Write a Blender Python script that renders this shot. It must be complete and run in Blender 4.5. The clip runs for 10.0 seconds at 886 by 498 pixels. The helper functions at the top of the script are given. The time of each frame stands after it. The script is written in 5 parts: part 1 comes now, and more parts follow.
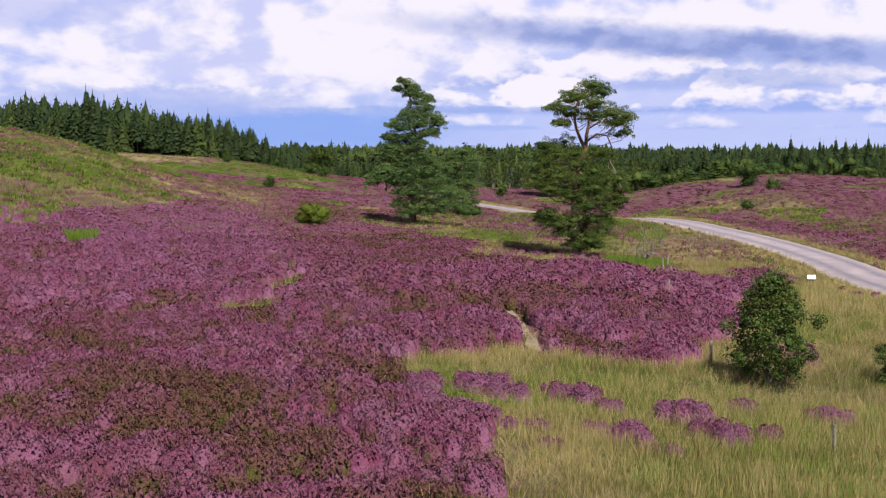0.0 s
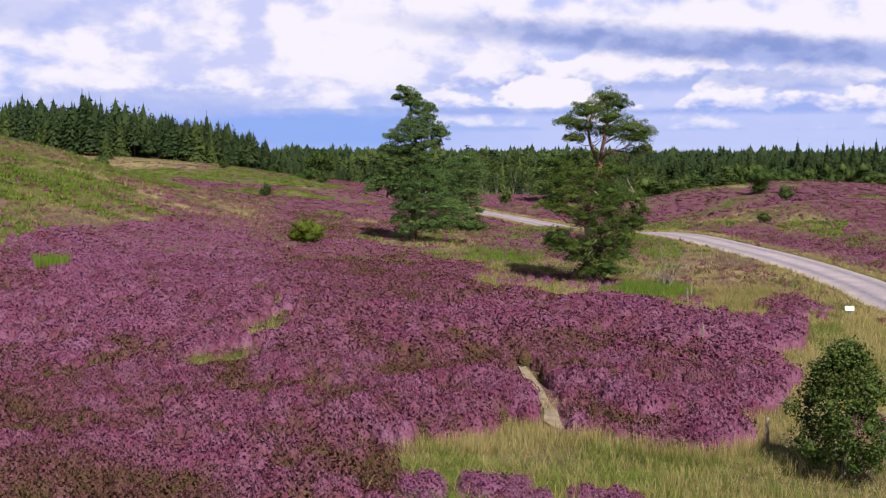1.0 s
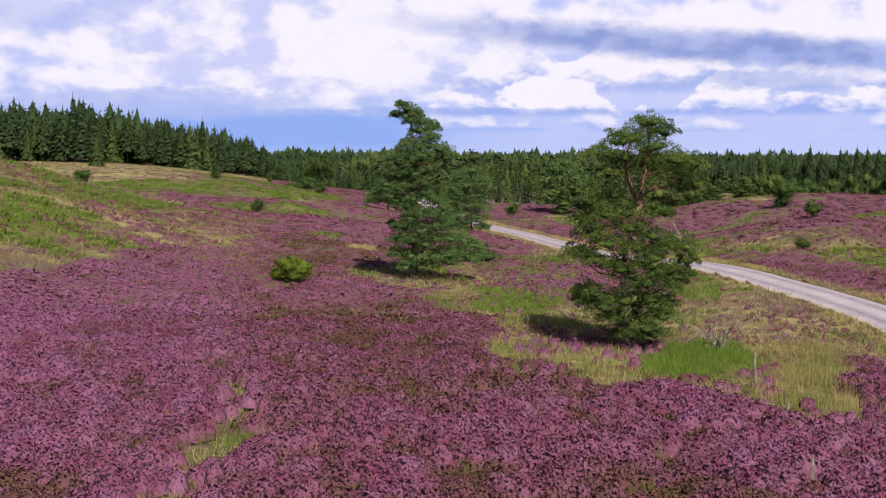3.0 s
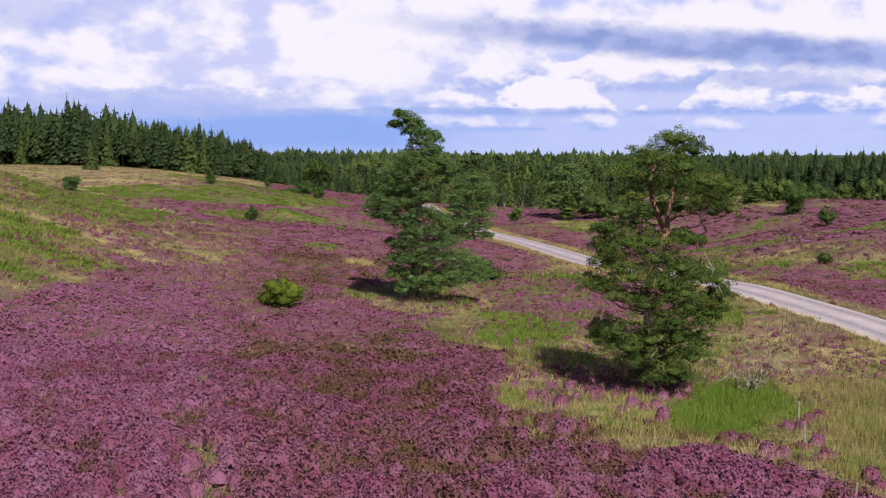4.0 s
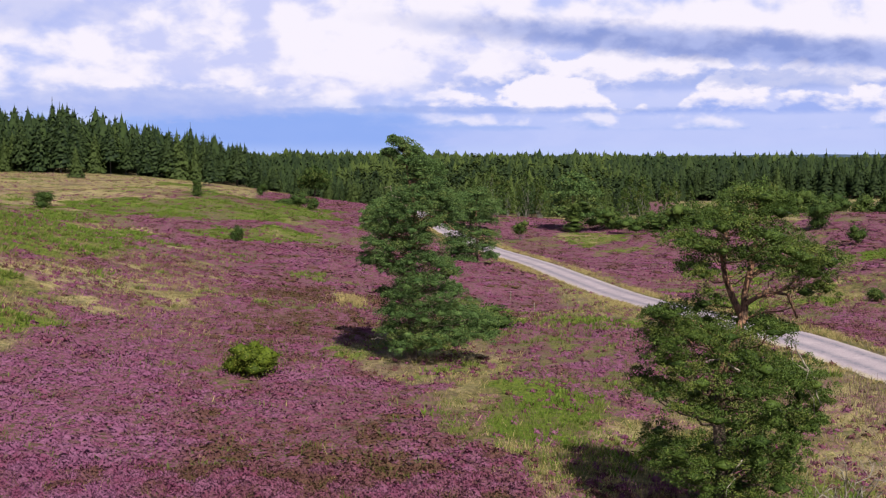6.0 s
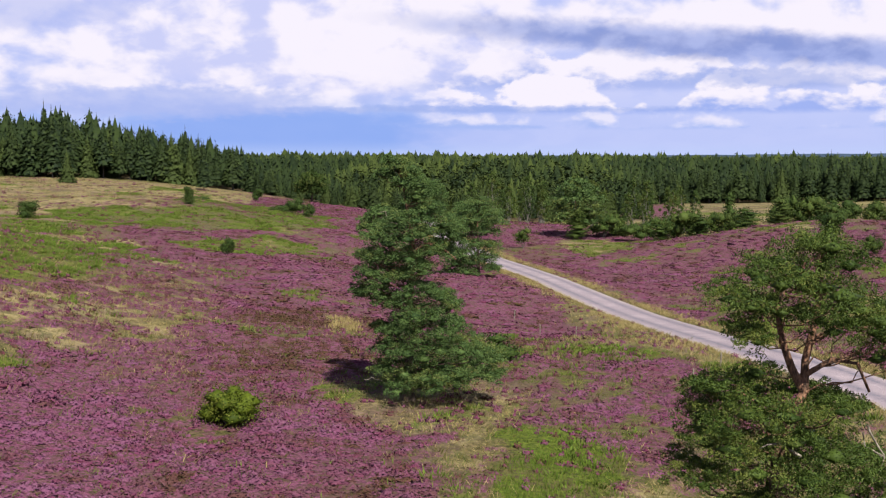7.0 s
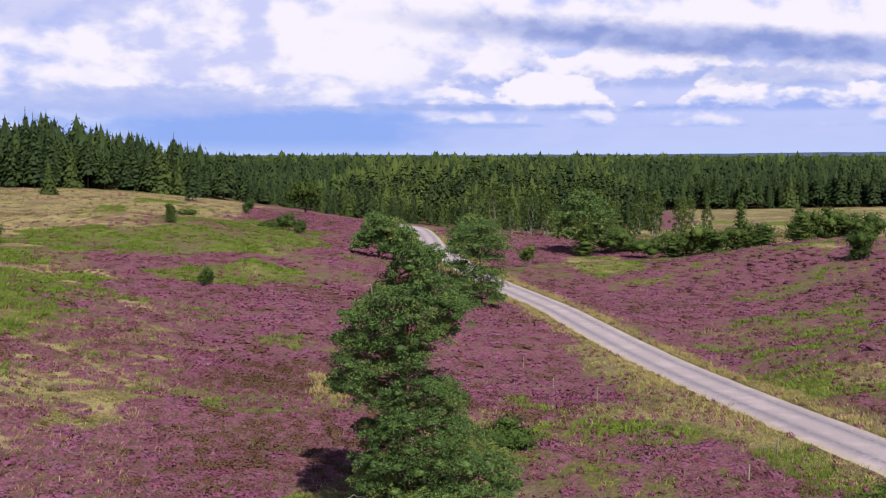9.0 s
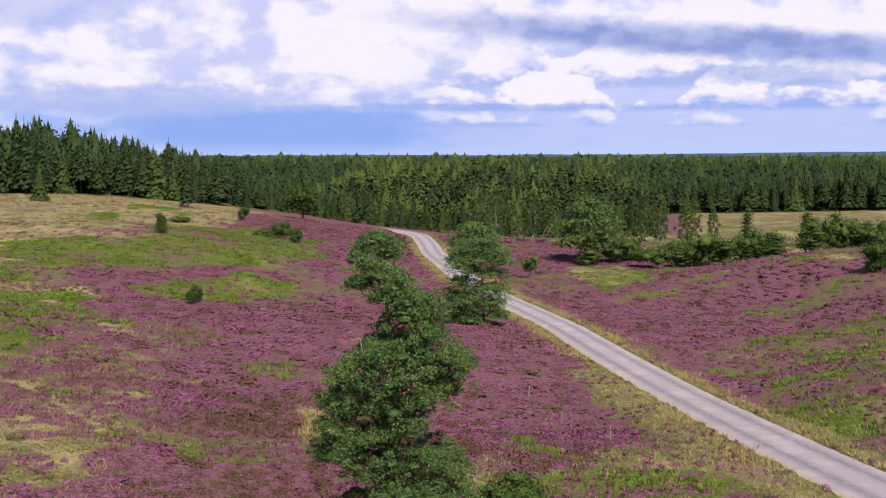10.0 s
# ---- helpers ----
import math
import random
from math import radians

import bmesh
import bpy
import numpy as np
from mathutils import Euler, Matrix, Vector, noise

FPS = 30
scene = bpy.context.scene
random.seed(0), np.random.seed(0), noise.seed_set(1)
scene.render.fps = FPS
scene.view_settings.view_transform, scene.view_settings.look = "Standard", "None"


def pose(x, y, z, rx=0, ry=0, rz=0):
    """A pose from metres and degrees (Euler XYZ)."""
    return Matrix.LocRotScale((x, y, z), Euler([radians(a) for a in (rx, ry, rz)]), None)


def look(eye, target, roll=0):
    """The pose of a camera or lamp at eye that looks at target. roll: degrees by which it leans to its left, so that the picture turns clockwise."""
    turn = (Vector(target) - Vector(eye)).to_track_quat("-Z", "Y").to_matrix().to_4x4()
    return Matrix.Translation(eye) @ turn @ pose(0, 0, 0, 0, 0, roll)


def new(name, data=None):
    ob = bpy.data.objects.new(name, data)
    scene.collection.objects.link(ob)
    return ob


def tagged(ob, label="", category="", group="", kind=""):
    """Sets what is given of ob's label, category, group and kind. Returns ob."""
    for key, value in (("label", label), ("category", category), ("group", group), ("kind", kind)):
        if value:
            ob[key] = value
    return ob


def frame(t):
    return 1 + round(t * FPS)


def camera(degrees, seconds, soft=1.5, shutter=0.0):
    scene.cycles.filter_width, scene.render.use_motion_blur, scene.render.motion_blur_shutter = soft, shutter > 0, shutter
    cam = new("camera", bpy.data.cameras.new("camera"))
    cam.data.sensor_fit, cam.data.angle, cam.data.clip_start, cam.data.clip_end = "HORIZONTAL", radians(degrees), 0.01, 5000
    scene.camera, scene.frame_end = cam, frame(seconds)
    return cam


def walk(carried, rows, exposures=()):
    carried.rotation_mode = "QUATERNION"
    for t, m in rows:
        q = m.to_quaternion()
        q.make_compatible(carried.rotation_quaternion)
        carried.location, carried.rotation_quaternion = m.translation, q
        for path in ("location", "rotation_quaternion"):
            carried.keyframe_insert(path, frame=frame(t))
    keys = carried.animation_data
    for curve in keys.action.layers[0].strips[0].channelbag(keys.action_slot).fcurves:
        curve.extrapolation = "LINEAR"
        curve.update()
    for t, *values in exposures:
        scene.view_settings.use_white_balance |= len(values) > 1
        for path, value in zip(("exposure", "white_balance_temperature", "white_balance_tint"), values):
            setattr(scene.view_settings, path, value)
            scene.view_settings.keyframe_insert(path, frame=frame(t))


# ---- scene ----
cam = camera(40.0, 10.0, soft=1.2)
# seconds, eye x y z, yaw, pitch, roll
PATH = [
    (0.0, -0.014, 0.028, 5.985, -0.006, -4.284, 0.001),
    (0.5, -0.009, 2.922, 6.447, 0.052, -4.259, -0.014),
    (1.0, -0.021, 5.804, 6.884, 0.105, -4.239, -0.034),
    (1.5, -0.047, 8.681, 7.305, 0.152, -4.225, -0.055),
    (2.0, -0.083, 11.559, 7.716, 0.193, -4.216, -0.076),
    (2.5, -0.128, 14.444, 8.125, 0.227, -4.211, -0.096),
    (4.0, -0.287, 23.179, 9.384, 0.287, -4.222, -0.127),
    (4.5, -0.343, 26.127, 9.829, 0.293, -4.232, -0.126),
    (5.0, -0.396, 29.093, 10.290, 0.294, -4.244, -0.118),
    (5.5, -0.447, 32.078, 10.770, 0.289, -4.259, -0.104),
    (7.0, -0.570, 41.126, 12.323, 0.255, -4.310, -0.029),
    (7.5, -0.600, 44.160, 12.875, 0.240, -4.328, 0.002),
    (8.0, -0.624, 47.195, 13.441, 0.226, -4.346, 0.035),
    (8.5, -0.641, 50.224, 14.017, 0.215, -4.363, 0.066),
    (9.0, -0.653, 53.239, 14.599, 0.209, -4.379, 0.093),
    (9.5, -0.660, 56.232, 15.182, 0.210, -4.392, 0.113),
    (10.0, -0.662, 59.193, 15.760, 0.220, -4.403, 0.124),
]
walk(cam, [(t, pose(x, y, z, 90 + pitch, roll, yaw)) for t, x, y, z, yaw, pitch, roll in PATH])

# ---- world, sun ----
SUN_AZ, SUN_EL = 160.0, 48.0          # azimuth clockwise from the line of flight, elevation


def wire(tree, n, inputs):
    for k, v in inputs.items():
        if isinstance(v, bpy.types.NodeSocket):
            tree.links.new(v, n.inputs[k])
        else:
            n.inputs[k].default_value = v
    return n


def node(tree, kind, inputs=None):
    return wire(tree, tree.nodes.new(kind), inputs or {})


def calc(tree, op, a, b=0.0, c=0.0):
    n = tree.nodes.new("ShaderNodeMath")
    n.operation = op
    return wire(tree, n, {0: a, 1: b, 2: c}).outputs[0]


def remap(tree, v, lo, hi, a=0.0, b=1.0):
    n = tree.nodes.new("ShaderNodeMapRange")
    n.interpolation_type = "SMOOTHSTEP"
    return wire(tree, n, {0: v, 1: lo, 2: hi, 3: a, 4: b}).outputs[0]


def blend(tree, f, a, b, how="MIX"):
    n = tree.nodes.new("ShaderNodeMix")
    n.data_type, n.blend_type = "RGBA", how
    a, b = (v if isinstance(v, bpy.types.NodeSocket) else (*v, 1) for v in (a, b))
    return wire(tree, n, {0: f, 6: a, 7: b}).outputs[2]


def make_world():
    world = bpy.data.worlds.new("sky")
    scene.world = world
    world.use_nodes = True
    t = world.node_tree
    t.nodes.clear()
    co = node(t, "ShaderNodeTexCoord").outputs["Generated"]
    sep = node(t, "ShaderNodeSeparateXYZ", {0: co})
    x, y, z = sep.outputs
    deg = 180 / math.pi
    az = calc(t, "MULTIPLY", calc(t, "ARCTAN2", x, y), deg)
    el = calc(t, "MULTIPLY", calc(t, "ARCSINE", z), deg)
    # cloud coordinates: flattened towards the horizon
    stretch = calc(t, "MULTIPLY", calc(t, "POWER", calc(t, "ADD", calc(t, "MAXIMUM", el, 0.0), 0.6), 0.62), 3.1)
    flat = node(t, "ShaderNodeCombineXYZ", {0: calc(t, "MULTIPLY", az, 0.60), 1: stretch, 2: 3.7}).outputs[0]

    def fbm(scale, detail, rough, shift, warp=0.0):
        v = node(t, "ShaderNodeVectorMath", {0: flat, 1: shift}).outputs[0]
        return node(t, "ShaderNodeTexNoise", {"Vector": v, "Scale": scale, "Detail": detail, "Roughness": rough, "Distortion": warp}).outputs[0]

    big = fbm(0.36, 5, 0.48, (2.3, 0.4, 0), 0.1)
    mid = fbm(0.80, 6, 0.50, (7.1, 3.2, 1), 0.15)
    fine = fbm(2.2, 5, 0.55, (1.7, 9.2, 2), 0.1)
    wob = calc(t, "MULTIPLY", calc(t, "SUBTRACT", mid, 0.5), 1.0)
    wob2 = calc(t, "MULTIPLY", calc(t, "SUBTRACT", fine, 0.5), 1.0)

    def mass(a0, e0, ra, re, soft=0.45, ka=7.0, ke=3.0, tilt=0.0):
        """A cloud mass round azimuth a0, elevation e0, with a ragged rim."""
        da = calc(t, "DIVIDE", calc(t, "ADD", calc(t, "SUBTRACT", az, a0), calc(t, "MULTIPLY", wob, ka)), ra)
        ee = calc(t, "ADD", calc(t, "ADD", calc(t, "SUBTRACT", el, e0), calc(t, "MULTIPLY", wob2, ke * 0.6)), calc(t, "MULTIPLY", wob, ke * 0.5))
        ee = calc(t, "ADD", ee, calc(t, "MULTIPLY", calc(t, "SUBTRACT", az, a0), tilt))
        de = calc(t, "DIVIDE", ee, re)
        r = calc(t, "ADD", calc(t, "MULTIPLY", da, da), calc(t, "MULTIPLY", de, de))
        return remap(t, r, 1 + soft, 1 - soft)

    sky = node(t, "ShaderNodeTexSky")
    sky.sky_type, sky.sun_disc, sky.sun_elevation, sky.sun_rotation = "NISHITA", False, radians(SUN_EL), radians(SUN_AZ)
    blue = blend(t, 1.0, sky.outputs[0], (0.085, 0.085, 0.10), "MULTIPLY")
    # heaps of white cloud with lavender-grey undersides in rows, broken towards the zenith
    white, shade, rain = (0.95, 0.905, 1.0), (0.46, 0.53, 0.88), (0.35, 0.48, 0.90)
    tone = remap(t, calc(t, "ADD", calc(t, "MULTIPLY", big, 0.5), calc(t, "MULTIPLY", mid, 0.5)), 0.40, 0.55)
    cloud = blend(t, tone, (0.56, 0.62, 0.95), white)
    low = blend(t, remap(t, fbm(0.9, 4, 0.48, (4.0, 1.5, 5), 0.1), 0.40, 0.66), (0.44, 0.55, 0.92), (0.60, 0.67, 0.97))
    low = blend(t, remap(t, az, 0.0, 12.0, 0, 0.55), low, (0.74, 0.77, 0.99))
    cloud = blend(t, remap(t, el, 3.2, 1.6), cloud, low)
    cloud = blend(t, calc(t, "MULTIPLY", mass(-6.5, 1.1, 9.0, 1.15, 0.5, 4, 0.9), 0.95), cloud, rain)

    def row(base, tall, scale, shift, cut, under, rim, puff=0.52):
        """A row of heaped clouds with flat grey bases at one elevation."""
        nz = node(t, "ShaderNodeTexNoise", {"Vector": node(t, "ShaderNodeCombineXYZ", {0: az, 1: calc(t, "MULTIPLY", el, 1.5), 2: shift}).outputs[0],
                                            "Scale": scale, "Detail": 7.0, "Roughness": puff, "Distortion": 0.1}).outputs[0]
        up = calc(t, "DIVIDE", calc(t, "SUBTRACT", calc(t, "SUBTRACT", el, base), calc(t, "MULTIPLY", wob2, 0.25)), tall)
        lift = calc(t, "SUBTRACT", calc(t, "MULTIPLY", calc(t, "SUBTRACT", nz, cut), 5.5), up)
        mask = calc(t, "MULTIPLY", remap(t, lift, -rim, rim), remap(t, up, -0.16, 0.10))
        lit = remap(t, calc(t, "ADD", up, calc(t, "ADD", calc(t, "MULTIPLY", calc(t, "SUBTRACT", mid, 0.5), 1.6), calc(t, "MULTIPLY", wob2, 0.9))), 0.0, 0.55)
        return mask, blend(t, lit, under, white)

    east = remap(t, calc(t, "ADD", az, calc(t, "MULTIPLY", wob, 6.0)), -3.5, 1.5)
    cloud = blend(t, calc(t, "MULTIPLY", east, remap(t, el, 5.6, 4.4, 0, 0.8)), cloud, (0.56, 0.62, 0.95))
    for base, tall, scale, shift, cut, under, rim, where in ((3.2, 1.75, 0.26, 31.0, 0.36, (0.47, 0.54, 0.88), 0.16, remap(t, east, 0, 1, 0.25, 1)), (2.1, 1.35, 0.30, 24.0, 0.37, (0.42, 0.51, 0.90), 0.16, remap(t, east, 0, 1, 0.3, 1)),
                                                             (1.35, 0.8, 0.34, 17.0, 0.42, (0.42, 0.53, 0.90), 0.38, remap(t, east, 0, 1, 0, 0.7))):
        m, c = row(base, tall, scale, shift, cut, under, rim)
        cloud = blend(t, calc(t, "MULTIPLY", m, where), cloud, c)
    cloud = blend(t, calc(t, "MULTIPLY", mass(-8.0, 5.4, 10.5, 2.6, 0.7), 0.85), cloud, blend(t, remap(t, calc(t, "ADD", calc(t, "MULTIPLY", big, 0.4), calc(t, "MULTIPLY", mid, 0.6)), 0.40, 0.54), (0.66, 0.68, 0.95), white))
    cloud = blend(t, calc(t, "MULTIPLY", mass(-13.5, 2.5, 8.0, 0.7, 0.7, 6, 1.6), 0.7), cloud, (0.47, 0.54, 0.88))
    cloud = blend(t, calc(t, "MULTIPLY", mass(12.0, 5.15, 12.5, 0.72, 0.9, 5, 0.9, 0.085), 0.85), cloud, blend(t, remap(t, mid, 0.38, 0.60), (0.26, 0.33, 0.65), (0.40, 0.47, 0.80)))
    cloud = blend(t, calc(t, "MULTIPLY", mass(2.0, 2.25, 9.0, 0.16, 0.8, 4, 0.5), 0.6), cloud, (0.40, 0.49, 0.84))
    cloud = blend(t, calc(t, "MULTIPLY", mass(15.0, 3.6, 4.5, 0.45, 0.7, 5, 1.5), 0.7), cloud, (0.44, 0.51, 0.83))
    cloud = blend(t, calc(t, "MULTIPLY", mass(-19.0, 6.6, 2.4, 1.0, 0.7, 3, 1.2), 0.6), cloud, (0.48, 0.54, 0.88))
    cloud = blend(t, calc(t, "MULTIPLY", mass(-15.6, 6.6, 1.8, 0.55, 0.7, 3, 1.0), 0.6), cloud, (0.52, 0.57, 0.90))
    cloud = blend(t, remap(t, el, 0.9, 0.0, 0, 0.5), cloud, (0.58, 0.68, 0.97))
    # clouds above the view are dimmed to weaken the sky's fill light
    cloud = blend(t, remap(t, el, 11, 24, 0, 0.75), cloud, (0.34, 0.36, 0.44))
    cover = calc(t, "MAXIMUM", remap(t, el, 16, 9), remap(t, big, 0.48, 0.64))
    cloud = node(t, "ShaderNodeHueSaturation", {"Saturation": 1.12, "Value": 1.0, "Color": cloud}).outputs[0]
    final = blend(t, cover, blue, cloud)
    bg = node(t, "ShaderNodeBackground", {0: final, 1: 0.518})
    node(t, "ShaderNodeOutputWorld", {0: bg.outputs[0]})


make_world()
scene.view_settings.exposure = 0.95
sun = new("sun", bpy.data.lights.new("sun", "SUN"))
sun.data.energy, sun.data.angle, sun.data.color = 5.0, radians(0.6), (1.0, 0.95, 0.86)
_a, _e = radians(SUN_AZ), radians(SUN_EL)
sun.matrix_world = look((0, 0, 60), Vector((0, 0, 60)) - Vector((math.sin(_a) * math.cos(_e), math.cos(_a) * math.cos(_e), math.sin(_e))))

# ---- numbers: noise, relief, cover ----


def lattice(ix, iy, seed):
    h = (ix.astype(np.int64) * 374761393 + iy.astype(np.int64) * 668265263 + seed * 974634777) & 0x7FFFFFFF
    h = ((h ^ (h >> 13)) * 1274126177) & 0x7FFFFFFF
    return ((h ^ (h >> 16)) & 0xFFFF) / 65535.0


def value_noise(x, y, size, seed=0):
    x, y = np.asarray(x, float) / size, np.asarray(y, float) / size
    ix, iy = np.floor(x), np.floor(y)
    fx, fy = x - ix, y - iy
    fx, fy = fx * fx * (3 - 2 * fx), fy * fy * (3 - 2 * fy)
    a, b = lattice(ix, iy, seed), lattice(ix + 1, iy, seed)
    c, d = lattice(ix, iy + 1, seed), lattice(ix + 1, iy + 1, seed)
    return (a + (b - a) * fx) * (1 - fy) + (c + (d - c) * fx) * fy


def rough_noise(x, y, size, seed=0, octaves=3):
    total, gain = 0.0, 0.0
    for k in range(octaves):
        total = total + value_noise(x, y, size / 2 ** k, seed + 17 * k) * 0.5 ** k
        gain += 0.5 ** k
    return total / gain


def smooth(a, b, v):
    s = np.clip((v - a) / (b - a), 0, 1)
    return s * s * (3 - 2 * s)


HILLS = []


def hill(x, y, reach, rise):
    HILLS.append((x, y, reach, rise))


hill(-135, 0, 62, 4.35); hill(-135, 80, 62, 7.79); hill(-135, 160, 62, 4.57); hill(-135, 240, 62, 8.07)
hill(-135, 320, 62, 1.36); hill(-135, 420, 62, 15.71); hill(-135, 500, 62, -1.64); hill(-75, 0, 62, -0.26)
hill(-75, 80, 62, 0.64); hill(-75, 160, 62, 3.21); hill(-75, 240, 62, -1.76); hill(-75, 320, 62, 6.44)
hill(-75, 420, 62, 1.97); hill(-75, 500, 62, -3.04); hill(-15, 0, 62, 1.93); hill(-15, 80, 62, 3.72)
hill(-15, 160, 62, 2.37); hill(-15, 240, 62, 1.34); hill(-15, 320, 62, -0.38); hill(-15, 420, 62, -4.65)
hill(-15, 500, 62, 1.73); hill(45, 0, 62, -0.84); hill(45, 80, 62, -1.07); hill(45, 160, 62, -0.97)
hill(45, 240, 62, 1.94); hill(45, 320, 62, -2.23); hill(45, 420, 62, 0.54); hill(45, 500, 62, -0.94)
hill(105, 0, 62, 2.78); hill(105, 80, 62, 1.55); hill(105, 160, 62, 3.47); hill(105, 240, 62, -0.76)
hill(105, 320, 62, 1.19); hill(105, 420, 62, 0.96); hill(105, 500, 62, -2.23); hill(165, 0, 62, 1.86)
hill(165, 80, 62, 0.88); hill(165, 160, 62, 0.82); hill(165, 240, 62, 3.14); hill(165, 320, 62, -1.34)
hill(165, 420, 62, -1.6); hill(165, 500, 62, 1.11); hill(-38, 25, 16, 0.02); hill(-38, 44, 16, 1.12)
hill(-38, 63, 16, -0.7); hill(-38, 82, 16, 2.52); hill(-38, 101, 16, 2.4); hill(-38, 120, 16, 0.69)
hill(-19, 25, 16, -0.72); hill(-19, 44, 16, -2.07); hill(-19, 63, 16, -1.09); hill(-19, 82, 16, -1.52)
hill(-19, 101, 16, -1.7); hill(-19, 120, 16, -0.65); hill(0, 25, 16, -0); hill(0, 44, 16, 0.42)
hill(0, 63, 16, -0.39); hill(0, 82, 16, -0.18); hill(0, 101, 16, -0.74); hill(0, 120, 16, -0.69)
hill(19, 25, 16, -1.27); hill(19, 44, 16, -0.26); hill(19, 63, 16, -0.73); hill(19, 82, 16, -1.36)
hill(19, 101, 16, -0.86); hill(19, 120, 16, 0.76); hill(38, 25, 16, -1.14); hill(38, 44, 16, -0.43)
hill(38, 63, 16, -1.26); hill(38, 82, 16, -0.31); hill(38, 101, 16, -0.23); hill(38, 120, 16, -1.66)
hill(-50, 142, 19, 4.31); hill(-50, 164, 19, -1.58); hill(-50, 186, 19, 1.35); hill(-50, 208, 19, -1.11)
hill(-50, 230, 19, 3.12); hill(-50, 252, 19, 0.85); hill(-28, 142, 19, -1.71); hill(-28, 164, 19, -1.06)
hill(-28, 186, 19, -0.3); hill(-28, 208, 19, 0.99); hill(-28, 230, 19, 0.4); hill(-28, 252, 19, 1.05)
hill(-6, 142, 19, -1.24); hill(-6, 164, 19, 0.63); hill(-6, 186, 19, -2.37); hill(-6, 208, 19, -1.79)
hill(-6, 230, 19, -0.78); hill(-6, 252, 19, -2.41); hill(16, 142, 19, -3.97); hill(16, 164, 19, -1.2)
hill(16, 186, 19, -1.05); hill(16, 208, 19, -0.97); hill(16, 230, 19, -1.84); hill(16, 252, 19, -0.36)
hill(38, 142, 19, 4.16); hill(38, 164, 19, -2.9); hill(38, 186, 19, -0.37); hill(38, 208, 19, -3.68)
hill(38, 230, 19, 1.28); hill(38, 252, 19, -2.48); hill(60, 142, 19, -0.51); hill(60, 164, 19, 1.62)
hill(60, 186, 19, 0.09); hill(60, 208, 19, 1.64); hill(60, 230, 19, 1.78); hill(60, 252, 19, 0.76)

# the lane's line: x, y, z
LANE = [(-40, 380, -1.6), (-20, 356, -1.8), (-8.5, 334, -1.9), (-5.0, 305, -1.9), (-3.4, 280, -1.9), (-0.8, 257, -1.9), (2.0, 234, -2.0), (5.2, 215, -2.1), (8.5, 198, -2.0),
        (11.3, 184, -2.0), (13.4, 167, -1.8), (15.7, 150, -1.6), (17.4, 132, -0.7), (19.1, 116, 0.2), (20.9, 108, 0.3), (22.6, 103, 0.0), (24.6, 97, -0.4),
        (26.0, 91, -0.8), (26.4, 82, -1.1), (25.8, 72, -1.3), (26.0, 58, -1.3), (28.0, 40, -1.2), (31, 15, -1.0), (34, -20, -1.0)]
LANE_WIDTH = 4.5


def lane_line(step=1.0):
    p = np.array(LANE, float)
    p = np.vstack([2 * p[0] - p[1], p, 2 * p[-1] - p[-2]])
    out = []
    for i in range(1, len(p) - 2):
        n = max(2, int(np.linalg.norm(p[i + 1] - p[i]) / step))
        for k in range(n):
            u = k / n
            out.append(0.5 * (2 * p[i] + (p[i + 1] - p[i - 1]) * u + (2 * p[i - 1] - 5 * p[i] + 4 * p[i + 1] - p[i + 2]) * u * u + (3 * p[i] - p[i - 1] - 3 * p[i + 1] + p[i + 2]) * u ** 3))
    return np.array(out)


LINE = lane_line()


def lane_near(x, y):
    """Distance to the lane's middle, signed side (+ east of it), and the lane's height there."""
    x, y = np.asarray(x, float), np.asarray(y, float)
    best, z, side = np.full(x.shape, 1e9), np.zeros(x.shape), np.zeros(x.shape)
    for i in range(0, len(LINE), 2):
        dx, dy = x - LINE[i, 0], y - LINE[i, 1]
        d = dx * dx + dy * dy
        m = d < best
        best, z, side = np.where(m, d, best), np.where(m, LINE[i, 2], z), np.where(m, dx, side)
    return np.sqrt(best), np.sign(side), z


def relief(x, y):
    x, y = np.asarray(x, float), np.asarray(y, float)
    z = np.full(x.shape, -2.2)
    for hx, hy, r, rise in HILLS:
        z = z + rise * np.exp(-((x - hx) ** 2 + (y - hy) ** 2) / (1.3 * r * r))
    return z + 3.2 * smooth(480, 950, y) + 3.0 * np.exp(-((x + 110) ** 2 + (y - 1000) ** 2) / 60000.0)


def height(x, y):
    x, y = np.asarray(x, float), np.asarray(y, float)
    z = relief(x, y)
    near = smooth(340, 260, y)
    z = z + near * ((rough_noise(x, y, 5.0, 3) - 0.5) * 0.35 + (value_noise(x, y, 1.1, 8) - 0.5) * 0.10 + (rough_noise(x, y, 4.0, 56, 2) - 0.5) * 0.62 * smooth(55, 100, y) * smooth(285, 200, y))
    d, _, lz = lane_near(x, y)
    k = smooth(8.0, 3.2, d)
    return z * (1 - k) + (lz - 0.05) * k


def within(poly, x, y):
    px, py = np.array(poly, float).T
    hit = np.zeros(np.shape(x), bool)
    j = len(px) - 1
    for i in range(len(px)):
        cut = ((py[i] > y) != (py[j] > y)) & (x < (px[j] - px[i]) * (y - py[i]) / (py[j] - py[i] + 1e-12) + px[i])
        hit ^= cut
        j = i
    return hit


# plant cover by patches of the plan: outline, then shares of heather, straw and green, and how ragged the rim is
PATCHES = []


def patch(outline, heather, straw, green, ragged=2.0):
    PATCHES.append((outline, heather, straw, green, ragged))


